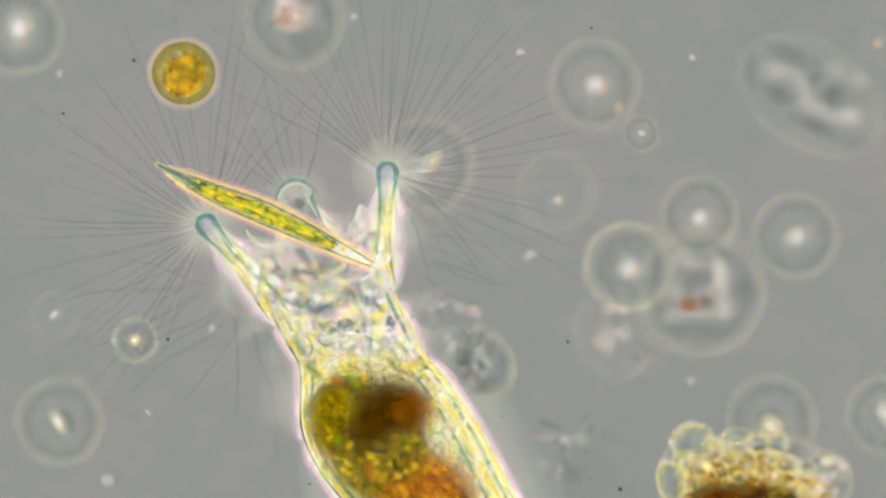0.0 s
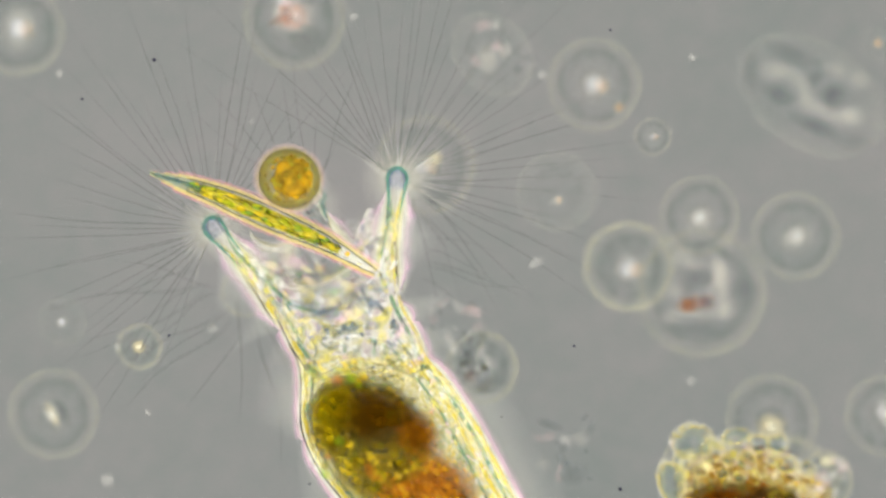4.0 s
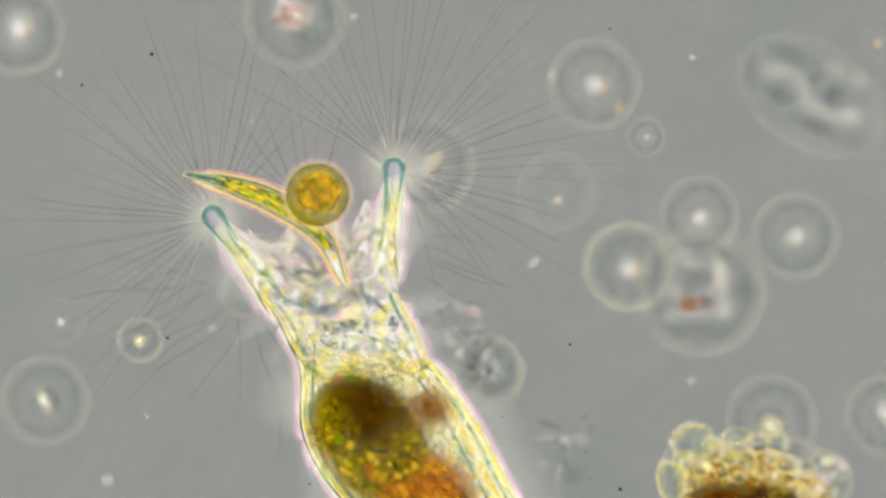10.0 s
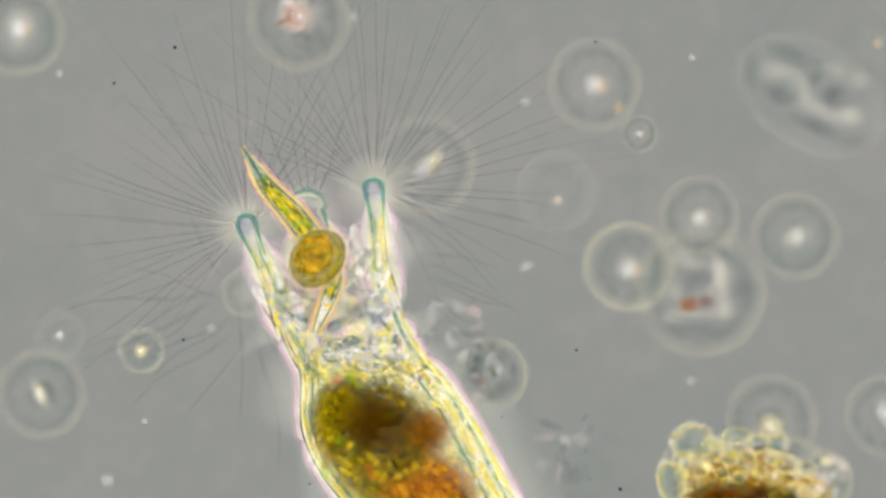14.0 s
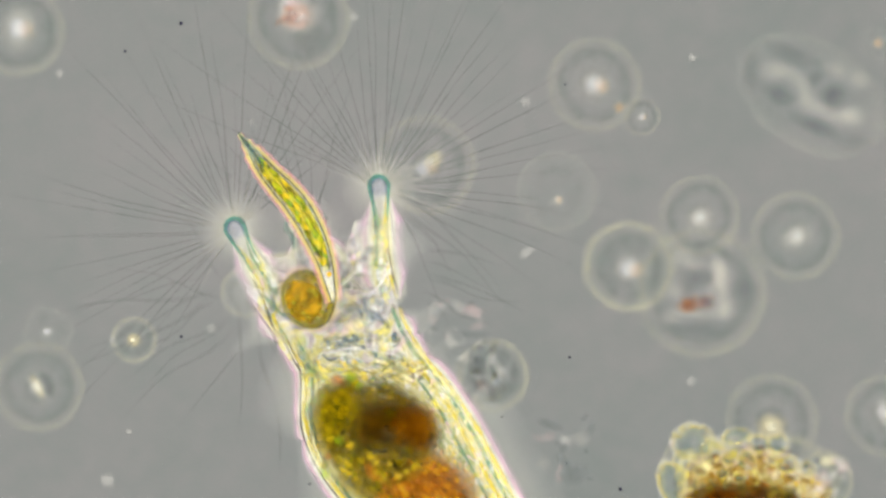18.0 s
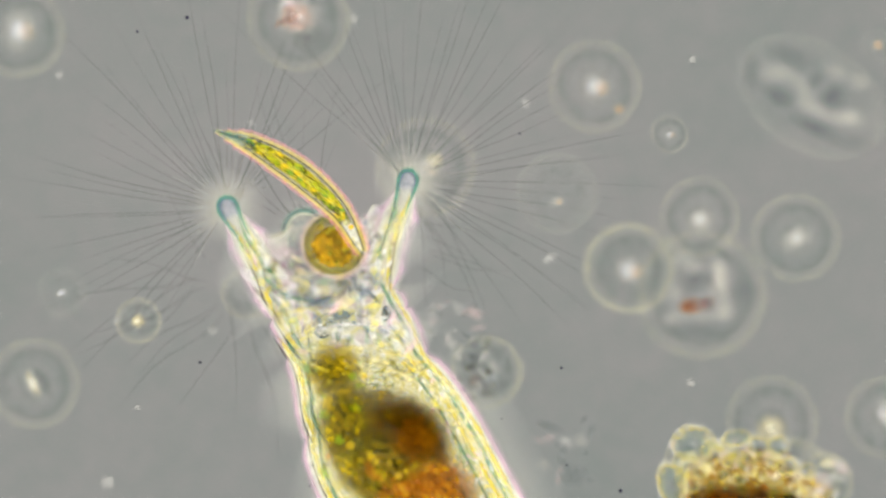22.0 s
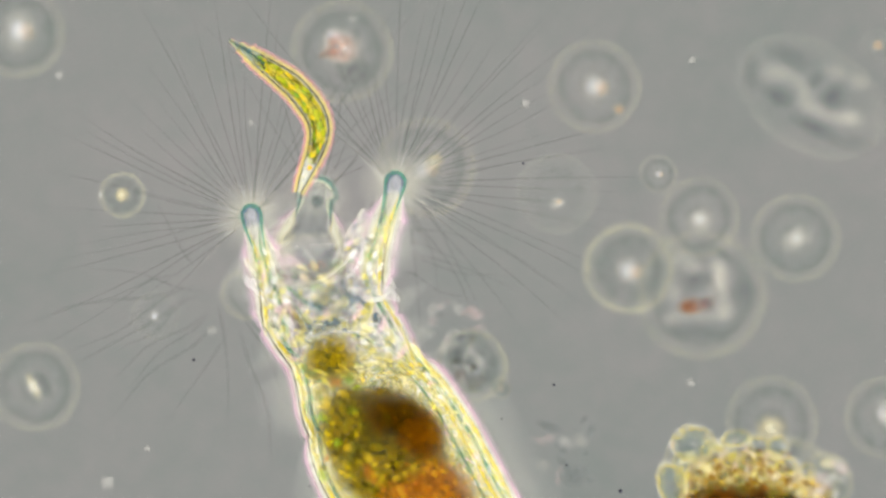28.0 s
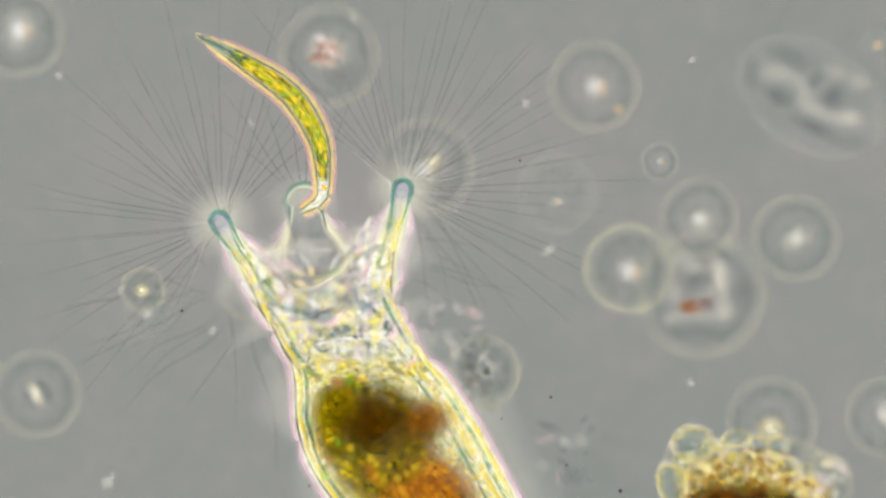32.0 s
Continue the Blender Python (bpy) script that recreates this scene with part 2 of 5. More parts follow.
M_SETA = across("bristle", [(0.0, srgb(84, 92, 88, 0.14)), (0.3, srgb(88, 94, 90, 0.135)), (0.65, srgb(98, 102, 98, 0.1)), (1.0, srgb(110, 112, 108, 0.0))], 40, 0.6)
# Whitish bristle roots; the spiky glow near the knobs is painted with them.
M_SETA_W = across("bristle_root_glow", [(0.0, srgb(255, 251, 236, 0.2)), (0.4, srgb(250, 246, 232, 0.1)), (1.0, srgb(230, 228, 216, 0.0))], 60, 0.4)
M_SETA_F = across("far_bristle", [(0.0, srgb(88, 94, 90, 0.0)), (0.25, srgb(88, 96, 92, 0.06)), (0.6, srgb(96, 102, 98, 0.05)), (1.0, srgb(110, 112, 108, 0.0))], 40, 0.4)
M_CHLORO = tissue("green_plastid", [(0.2, srgb(128, 130, 3)), (0.34, srgb(172, 164, 4)), (0.46, srgb(192, 174, 5)), (0.56, srgb(228, 204, 6)), (0.66, srgb(176, 146, 24)), (0.74, srgb(166, 176, 6)), (0.86, srgb(246, 226, 30))], 150, 4, 0.6, 0.2, random_shift=0.1)
M_CLEAR = tissue("clear_plasm", [(0.35, srgb(220, 215, 100, 0.04)), (0.65, srgb(250, 246, 170, 0.1))], 150)
M_TIP = tissue("bright_tip", [(0.35, srgb(226, 228, 205, 0.25)), (0.65, srgb(255, 255, 246, 0.45))], 100)
M_TIP_G = tissue("green_tip", [(0.35, srgb(150, 176, 160, 0.16)), (0.65, srgb(214, 214, 150, 0.22))], 100)
M_TIP_T = tissue("tip_thread", [(0.35, srgb(36, 84, 90, 0.6)), (0.65, srgb(84, 134, 96, 0.5))], 100)
M_LINE = tissue("cell_outline", [(0.35, srgb(60, 50, 40, 0.8)), (0.65, srgb(96, 84, 50, 0.7))], 120)
M_GOLD = tissue("golden_plastid", [(0.16, srgb(80, 52, 2)), (0.32, srgb(124, 84, 2)), (0.46, srgb(170, 120, 3)), (0.58, srgb(212, 154, 4)), (0.7, srgb(236, 172, 6)), (0.86, srgb(255, 214, 50))], 190, 6, 0.7, 0.35, contrast=1.8)
M_GOLD_WALL = tissue("golden_wall", [(0.25, srgb(120, 112, 6, 0.16)), (0.45, srgb(180, 160, 14, 0.24)), (0.6, srgb(130, 146, 30, 0.2)), (0.8, srgb(236, 210, 60, 0.26))], 300, 4)
M_SPECK = tissue("dark_grain", [(0.35, srgb(24, 20, 50)), (0.65, srgb(50, 46, 74))], 200)
# Out-of-focus cells: blur and diffraction rings are painted as rings of colour.
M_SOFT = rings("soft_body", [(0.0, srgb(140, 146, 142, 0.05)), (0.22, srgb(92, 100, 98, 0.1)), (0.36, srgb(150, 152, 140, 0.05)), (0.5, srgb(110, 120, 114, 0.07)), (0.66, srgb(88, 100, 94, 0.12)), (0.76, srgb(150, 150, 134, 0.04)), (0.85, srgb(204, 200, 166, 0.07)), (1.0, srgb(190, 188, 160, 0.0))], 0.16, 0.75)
M_SOFT_Y = rings("soft_body_pale_ring", [(0.0, srgb(140, 146, 142, 0.05)), (0.3, srgb(100, 110, 104, 0.1)), (0.6, srgb(88, 104, 96, 0.12)), (0.72, srgb(140, 146, 124, 0.05)), (0.82, srgb(216, 212, 170, 0.1)), (0.9, srgb(218, 212, 172, 0.07)), (1.0, srgb(200, 196, 160, 0.0))], 0.16, 0.75)
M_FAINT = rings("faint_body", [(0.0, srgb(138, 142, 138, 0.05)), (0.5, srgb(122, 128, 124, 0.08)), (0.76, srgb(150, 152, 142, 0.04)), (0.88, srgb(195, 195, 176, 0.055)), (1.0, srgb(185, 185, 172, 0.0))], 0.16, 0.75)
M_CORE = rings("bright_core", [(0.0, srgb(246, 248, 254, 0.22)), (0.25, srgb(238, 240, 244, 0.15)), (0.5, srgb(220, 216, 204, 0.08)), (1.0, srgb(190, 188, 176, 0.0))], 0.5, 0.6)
M_CORE_O = rings("warm_core", [(0.0, srgb(236, 186, 128, 0.22)), (0.4, srgb(226, 190, 140, 0.12)), (1.0, srgb(200, 186, 160, 0.0))], 0.5, 0.6)
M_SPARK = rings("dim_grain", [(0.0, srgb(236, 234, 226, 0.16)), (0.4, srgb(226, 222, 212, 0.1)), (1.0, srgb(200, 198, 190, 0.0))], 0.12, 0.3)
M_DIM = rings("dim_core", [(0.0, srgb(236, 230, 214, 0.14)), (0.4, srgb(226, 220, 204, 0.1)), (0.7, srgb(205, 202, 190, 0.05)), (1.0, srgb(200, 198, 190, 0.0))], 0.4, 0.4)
M_CORE_P = rings("pink_core", [(0.0, srgb(255, 236, 226, 0.42)), (0.35, srgb(226, 186, 166, 0.26)), (0.7, srgb(225, 215, 200, 0.1)), (1.0, srgb(200, 198, 190, 0.0))], 0.6, 0.6)
M_CORE_Y = rings("yellow_core", [(0.0, srgb(250, 244, 206, 0.38)), (0.4, srgb(236, 222, 170, 0.22)), (0.7, srgb(220, 206, 150, 0.08)), (1.0, srgb(200, 196, 170, 0.0))], 0.4, 0.5)
M_CORE_D = rings("dark_core", [(0.0, srgb(60, 68, 68, 0.17)), (0.5, srgb(76, 86, 82, 0.1)), (1.0, srgb(110, 116, 110, 0.0))], 0.5, 0.5)
M_CORE_R = rings("rust_core", [(0.0, srgb(108, 52, 14, 0.5)), (0.4, srgb(120, 66, 26, 0.32)), (0.75, srgb(140, 110, 80, 0.1)), (1.0, srgb(150, 130, 100, 0.0))], 0.7, 0.6)
# Soft white glow round a knob, painted on a clear lens-shaped body.
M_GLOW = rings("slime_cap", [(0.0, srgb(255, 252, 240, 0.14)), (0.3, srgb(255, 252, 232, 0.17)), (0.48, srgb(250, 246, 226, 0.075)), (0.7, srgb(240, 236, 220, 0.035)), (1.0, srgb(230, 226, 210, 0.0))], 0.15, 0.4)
M_CLUMP = pulp("colony_mass", [(0.12, srgb(110, 62, 8)), (0.32, srgb(170, 116, 26)), (0.46, srgb(210, 168, 66)), (0.6, srgb(196, 186, 126)), (0.72, srgb(232, 204, 96)), (0.88, srgb(246, 236, 200))], 0.3, 0.45, 0.8, 13)
M_CLUMP_D = pulp("colony_core", [(0.12, srgb(40, 16, 1)), (0.36, srgb(74, 34, 2)), (0.6, srgb(112, 60, 5)), (0.85, srgb(176, 116, 24))], 0.1, 0.4, 0.94, 12)
M_VES = rings("vesicle", [(0.0, srgb(120, 136, 140, 0.05)), (0.4, srgb(96, 122, 112, 0.1)), (0.58, srgb(126, 150, 96, 0.12)), (0.72, srgb(226, 200, 76, 0.36)), (0.82, srgb(252, 246, 196, 0.4)), (0.92, srgb(252, 246, 236, 0.22)), (1.0, srgb(246, 236, 228, 0.0))], 0.9, 1.0)
M_CRUMB_B = tissue("blue_crumb", [(0.35, srgb(64, 84, 104, 0.85)), (0.65, srgb(120, 140, 150, 0.7))], 200)
M_CRUMB_Y = tissue("yellow_crumb", [(0.35, srgb(130, 120, 20, 0.9)), (0.65, srgb(225, 205, 60, 0.9))], 200)
M_CRUMB_W = tissue("white_crumb", [(0.35, srgb(235, 232, 215, 0.75)), (0.65, srgb(255, 255, 250, 0.9))], 200)
M_PUFF = rings("clear_puff", [(0.0, srgb(255, 252, 246, 0.1)), (0.5, srgb(255, 250, 240, 0.14)), (0.8, srgb(255, 252, 230, 0.14)), (1.0, srgb(250, 246, 230, 0.0))], 0.4, 0.9)
M_STRAND_V = tissue("violet_strand", [(0.35, srgb(110, 100, 130, 0.55)), (0.65, srgb(176, 166, 190, 0.55))], 150)
M_LEAF = tissue("leaf_green_block", [(0.35, srgb(70, 130, 20, 0.32)), (0.65, srgb(140, 190, 30, 0.32))], 200)
# The same painted halo for the lobes' stalks.
M_HALO_A = across("arm_halo", [(0.0, srgb(255, 248, 180, 0.0)), (0.18, srgb(255, 250, 190, 0.66)), (0.38, srgb(255, 252, 230, 0.56)), (0.6, srgb(250, 206, 228, 0.42)), (0.82, srgb(236, 192, 222, 0.18)), (1.0, srgb(230, 196, 225, 0.0))], 120, 0.4)
M_GOLD_RING = tissue("olive_layer", [(0.25, srgb(112, 96, 4, 0.5)), (0.45, srgb(164, 138, 8, 0.45)), (0.6, srgb(126, 130, 14, 0.42)), (0.8, srgb(224, 180, 24, 0.5))], 110, 4)
M_GOLD_GAP = tissue("inner_layer", [(0.3, srgb(110, 84, 60, 0.4)), (0.5, srgb(170, 150, 110, 0.34)), (0.7, srgb(190, 180, 140, 0.4))], 160, 4, contrast=1.6)
# Tan halo of the golden cell, painted on a ribbon.
M_HALO_G = across("gold_halo", [(0.0, srgb(236, 206, 110, 0.0)), (0.25, srgb(236, 204, 130, 0.32)), (0.6, srgb(216, 176, 166, 0.2)), (1.0, srgb(200, 180, 185, 0.0))], 60, 0.4)
# Wide faint haze of light beside the animal, painted on a film.
M_HAZE = across("halo_haze", [(0.0, srgb(206, 204, 196, 0.0)), (0.15, srgb(214, 212, 202, 0.36)), (0.4, srgb(204, 204, 194, 0.22)), (0.7, srgb(190, 190, 184, 0.09)), (1.0, srgb(180, 180, 176, 0.0))], 30, 0.4)
M_POCKET = across("pocket_rim", [(0.0, srgb(250, 246, 214, 0.0)), (0.25, srgb(250, 246, 210, 0.34)), (0.5, srgb(255, 253, 236, 0.46)), (0.7, srgb(236, 222, 150, 0.3)), (1.0, srgb(150, 150, 130, 0.0))], 40, 0.4)
M_SHEEN = across("knob_lining", [(0.0, srgb(70, 84, 120, 0.0)), (0.5, srgb(70, 84, 118, 0.55)), (1.0, srgb(80, 94, 120, 0.0))], 60, 0.5)
M_ORANGE = tissue("orange_dot", [(0.35, srgb(240, 170, 10)), (0.65, srgb(255, 200, 40))], 150)


def patch(name, r, g, b, a):
    """A small soft-edged patch of tissue."""
    return rings(name, [(0.0, srgb(r, g, b, a)), (0.3, srgb(r, g, b, a * 0.75)), (0.65, srgb(r, g, b, a * 0.3)), (1.0, srgb(r, g, b, 0.0))], 0.35, 0.6)


P_WHITE, P_YELLOW, P_GREEN, P_BLUE = patch("white_patch", 255, 254, 250, 0.36), patch("yellow_patch", 240, 222, 70, 0.26), patch("green_patch", 104, 150, 96, 0.22), patch("blue_patch", 70, 92, 116, 0.22)
P_PINK, P_OLIVE, P_RUST, P_BROWN = patch("pink_patch", 250, 206, 222, 0.28), patch("olive_patch", 90, 88, 10, 0.34), patch("rust_patch", 176, 96, 10, 0.34), patch("brown_patch", 44, 26, 3, 0.45)
P_CREAM, P_GREY, P_GOLD = patch("cream_patch", 252, 240, 176, 0.26), patch("grey_patch", 104, 112, 118, 0.18), patch("gold_patch", 232, 196, 20, 0.34)
P_SPOT_R, P_SPOT_M = patch("rust_spot", 146, 82, 22, 0.36), patch("maroon_spot", 112, 52, 44, 0.26)
P_SPOT_W, P_SPOT_D = patch("pale_spot", 232, 224, 208, 0.075), patch("dark_spot", 70, 80, 84, 0.15)
P_LEAF = patch("leaf_patch", 120, 160, 4, 0.36)
P_OCHRE = patch("ochre_patch", 180, 150, 12, 0.14)
M_JAW = tissue("jaw", [(0.3, srgb(50, 76, 100, 0.55)), (0.7, srgb(120, 150, 165, 0.5))], 150)
M_FOLD_W = across("fold_white", [(0.0, srgb(255, 253, 246, 0.0)), (0.4, srgb(255, 253, 246, 0.5)), (0.65, srgb(255, 248, 246, 0.5)), (1.0, srgb(255, 253, 246, 0.0))], 50, 0.6)
M_FIBRE_G = tissue("green_fibre", [(0.35, srgb(80, 110, 90, 0.35)), (0.65, srgb(130, 160, 120, 0.35))], 160)
M_FIBRE_Y = tissue("yellow_fibre", [(0.35, srgb(150, 140, 40, 0.4)), (0.65, srgb(220, 200, 70, 0.4))], 160)
M_FOLD_T = across("fold_teal", [(0.0, srgb(120, 140, 150, 0.0)), (0.35, srgb(44, 72, 88, 0.6)), (0.65, srgb(60, 88, 96, 0.55)), (1.0, srgb(120, 140, 150, 0.0))], 50, 0.5)
M_RIM_B = across("far_rim", [(0.0, srgb(226, 226, 200, 0.0)), (0.25, srgb(224, 226, 196, 0.5)), (0.5, srgb(74, 126, 112, 0.7)), (0.72, srgb(110, 146, 132, 0.45)), (1.0, srgb(150, 160, 156, 0.0))], 40, 0.5)
M_KNOB_B = tissue("far_knob", [(0.3, srgb(56, 84, 84, 0.5)), (0.7, srgb(90, 116, 100, 0.4))], 120)
M_FOLD_S = across("fold_slate", [(0.0, srgb(120, 136, 140, 0.0)), (0.4, srgb(78, 100, 108, 0.42)), (0.65, srgb(96, 116, 116, 0.36)), (1.0, srgb(130, 146, 146, 0.0))], 60, 0.8)
M_FOLD_F = across("fold_faint", [(0.0, srgb(235, 233, 226, 0.0)), (0.4, srgb(235, 233, 226, 0.2)), (0.65, srgb(235, 228, 226, 0.2)), (1.0, srgb(235, 233, 226, 0.0))], 50, 0.6)
P_DIM_GREY, P_DIM_WHITE, P_DIM_RUST, P_DIM_OLIVE, P_DIM_PINK = patch("dim_grey_patch", 96, 104, 108, 0.13), patch("dim_white_patch", 240, 236, 226, 0.13), patch("dim_rust_patch", 130, 66, 20, 0.26), patch("dim_olive_patch", 80, 82, 40, 0.2), patch("dim_pink_patch", 230, 200, 196, 0.12)


# ---- tools ----
def at(x, y, z=Z0):
    """A place on the map of view pixels (x to the right, y down), set at the height z to fit the camera's view."""
    k = (H - z) / (H - Z0)
    return Vector(((x - 784) * U * k, (441 - y) * U * k, z))


class Form:
    """Gathers tubes, balls and ribbons into one mesh with several materials."""

    def __init__(self):
        self.v, self.f, self.m, self.u = [], [], [], []

    def grid(self, rings_, mat=0, us=None, close=False, cap=False, along=False):
        base, n = len(self.v), len(rings_[0])
        for i, r in enumerate(rings_):
            for j, p in enumerate(r):
                self.v.append(tuple(p))
                self.u.append(i / (len(rings_) - 1) if along else us[j] if us else 0.5)
        for i in range(len(rings_) - 1):
            for j in range(n if close else n - 1):
                a, b = base + i * n + j, base + i * n + (j + 1) % n
                self.f.append((a, b, b + n, a + n))
                self.m.append(mat)
        if cap:
            self.f.append(tuple(base + j for j in range(n))[::-1])
            self.f.append(tuple(base + (len(rings_) - 1) * n + j for j in range(n)))
            self.m += [mat, mat]

    def tube(self, path, radii, mat=0, n=8, flat=1.0, cap=True):
        path = [Vector(p) for p in path]
        rs = []
        for i, p in enumerate(path):
            d = (path[min(i + 1, len(path) - 1)] - path[max(i - 1, 0)]).normalized()
            side = d.cross(Vector((0, 0, 1)))
            side = side.normalized() if side.length > 1e-6 else Vector((1, 0, 0))
            up = side.cross(d)
            r = radii[i] if isinstance(radii, (list, tuple)) else radii
            rs.append([p + side * math.cos(a) * r + up * math.sin(a) * r * flat for a in (2 * math.pi * j / n for j in range(n))])
        self.grid(rs, mat, None, True, cap)

    def ribbon(self, path, width, mat=0, rise=0.15, cols=7, start=0.0, taper=0):
        """A curved film along a path, from start to width to its left hand side; it narrows over taper steps at its ends."""
        path = [Vector(p) for p in path]
        rs = []
        for i, p in enumerate(path):
            d = (path[min(i + 1, len(path) - 1)] - path[max(i - 1, 0)]).normalized()
            side = Vector((0, 0, 1)).cross(d).normalized()
            if taper:
                side = side * max(0.02, min(1.0, i / taper, (len(path) - 1 - i) / taper))
            rs.append([p + side * (start + (width - start) * j / (cols - 1)) + Vector((0, 0, -abs(width - start) * rise * (j / (cols - 1)) ** 2)) for j in range(cols)])
        self.grid(rs, mat, [j / (cols - 1) for j in range(cols)])

    def ball(self, c, r, mat=0, rough=0.0, seed=0.0, freq=1.5, n=10, squash=(1, 1, 1)):
        c = Vector(c)
        rs = []
        for i in range(n // 2 + 1):
            a = math.pi * i / (n // 2)
            ring = []
            for j in range(n):
                b = 2 * math.pi * j / n
                d = Vector((math.sin(a) * math.cos(b), math.sin(a) * math.sin(b), math.cos(a)))
                q = 1 + rough * noise.noise(d * freq + Vector((seed, seed * 1.7, -seed)))
                ring.append(c + Vector((d.x * squash[0], d.y * squash[1], d.z * squash[2])) * r * q)
            rs.append(ring)
        self.grid(rs, mat, None, True)

    def mesh(self, name, mats, smooth=True):
        me = bpy.data.meshes.new(name)
        me.from_pydata(self.v, [], self.f)
        for m in mats:
            me.materials.append(m)
        me.polygons.foreach_set("material_index", self.m)
        me.polygons.foreach_set("use_smooth", [smooth] * len(self.f))
        lay = me.uv_layers.new(name="UVMap")
        vi = np.zeros(len(me.loops), dtype=np.int32)
        me.loops.foreach_get("vertex_index", vi)
        uv = np.zeros((len(vi), 2))
        uv[:, 0] = np.array(self.u)[vi]
        lay.data.foreach_set("uv", uv.ravel())
        me.update()
        return me


def part(name, form, mats, parent=None, m=None, label="", kind=""):
    mats = mats if isinstance(mats, (list, tuple)) else [mats]
    me = form.mesh(name, mats) if isinstance(form, Form) else form
    ob = new(name, me)
    ob.parent = parent
    if m is not None:
        ob.matrix_basis = m
    return tagged(ob, label=label, kind=kind)


def thing(name, place, label, category, group=""):
    return tagged(pivot(name, place), label=label, category=category, group=group)


def pivot(name, place):
    ob = new(name)
    ob.empty_display_size = 0.01
    ob.location = place
    return ob


def smooth_line(pts, n):
    """n + 1 points evenly spaced along a smooth line through the points."""
    p = [Vector((*q, 0)) if len(q) == 2 else Vector(q) for q in pts]
    p = [p[0] * 2 - p[1]] + p + [p[-1] * 2 - p[-2]]
    dense = []
    for i in range(1, len(p) - 2):
        for k in range(24):
            t = k / 24
            a, b, c, d = p[i - 1], p[i], p[i + 1], p[i + 2]
            dense.append(0.5 * (2 * b + (c - a) * t + (2 * a - 5 * b + 4 * c - d) * t * t + (3 * b - a - 3 * c + d) * t ** 3))
    dense.append(p[-2])
    run = [0.0]
    for a, b in zip(dense, dense[1:]):
        run.append(run[-1] + (b - a).length)
    out, j = [], 0
    for i in range(n + 1):
        s = run[-1] * i / n
        while j < len(run) - 2 and run[j + 1] < s:
            j += 1
        f = (s - run[j]) / max(run[j + 1] - run[j], 1e-9)
        out.append(dense[j].lerp(dense[j + 1], min(max(f, 0), 1)))
    return out


def between(table, x):
    """Linear reading of a table of (x, value)."""
    if x <= table[0][0]:
        return table[0][1]
    for (a, va), (b, vb) in zip(table, table[1:]):
        if x <= b:
            return va + (vb - va) * (x - a) / (b - a)
    return table[-1][1]


# ---- the stage ----
def plate(name, half_x, half_y, z0, z1, mat, label):
    f = Form()
    f.grid([[(-half_x, -half_y, z), (half_x, -half_y, z), (half_x, half_y, z), (-half_x, half_y, z)] for z in (z0, z1)], 0, None, True, True)
    me = f.mesh(name, [mat], smooth=False)
    return tagged(new(name, me), label=label, kind="structure")


plate("backdrop", 2.6, 2.0, -0.16, -0.14, M_LAMP, "even grey glow of the lamp under the stage")
plate("ground", 2.4, 1.6, -0.03, 0.0, M_GLASS, "clear glass slide under the water film")

# ---- the rotifer ----
# left edge, right edge of the body at each level of the map
BODY = [(588, 500, 733), (614, 512, 747), (640, 525, 762), (670, 530, 790), (700, 530, 812), (730, 529, 832), (760, 532, 850), (790, 541, 866), (820, 556, 882), (850, 576, 898), (882, 602, 915), (920, 638, 938), (960, 680, 960), (1010, 735, 985), (1060, 795, 1002), (1100, 850, 1000), (1125, 900, 965)]
HEADS = [(440, 408, 692), (465, 417, 690), (490, 430, 692), (515, 447, 700), (540, 466, 709), (565, 484, 722), (590, 496, 736), (615, 510, 746), (638, 526, 752), (656, 538, 758)]
BX = thing("rotifer", at(700, 760, 0.0), "translucent yellowish-white rotifer with a dark brown gut and bristly lobes", "rotifer")
ORIGIN = Vector(BX.location)


def rel(p):
    return Vector(p) - ORIGIN


def bag(edges, height, z=Z0, n=28, inset=0.0, wave=0.0, rim=(0, 0), half=0):
    """A see-through bag; rim: how far its first and last rings lean towards the viewer; half: -1 or 1 for one side alone."""
    f = Form()
    rs = []
    for i, (y, a, b) in enumerate(edges):
        c, w = (a + b) / 2, (b - a) / 2 - inset
        h = w * height
        lean = rim[0] * max(0, 1 - i / 3) + rim[1] * max(0, 1 - (len(edges) - 1 - i) / 3)
        ring = []
        for j in range(n + 1 if half else n):
            q = 2 * math.pi * j / n if not half else math.pi * (j / n * 1.1 - 0.55) + (math.pi if half < 0 else 0)
            ww = w * (1 + wave * noise.noise(Vector((math.cos(q) * 2, math.sin(q) * 2, y / 40))))
            ring.append(rel(at(c + ww * math.cos(q), y + lean * math.sin(q), z + h * math.sin(q) * U)))
        rs.append(ring)
    f.grid(rs, 0, None, not half, False)
    return f


def edge(edges, side, inset, jitter=0.0, seed=0):
    out = []
    for y, a, b in edges:
        e = a + inset if side < 0 else b - inset
        out.append((e + jitter * noise.noise(Vector((y / 37, seed, side))), y))
    return out


def lift(line, z, n=40):
    return [rel(at(p.x, p.y, z)) for p in smooth_line(line, n)]


trunk = part("trunk", bag(BODY, 0.8, wave=0.015, rim=(-14, 0)), M_TRUNK, BX, label="clear yellowish body wall")
head = part("neck", bag(HEADS[5:], 0.6, wave=0.03, rim=(16, -10)), M_HEAD, BX, label="clear neck wall below the lobes")
cup = part("corona_cup", bag(HEADS[1:5], 0.5, wave=0.03, rim=(34, 0)), M_CUP, BX, label="thin grey film of the feeding cup")
wall_l = part("corona_wall", bag(HEADS[3:8], 0.25, Z0, 20, 6, 0.05, (30, 12), -1), M_THROAT, BX, label="bright side wall of the feeding cup")
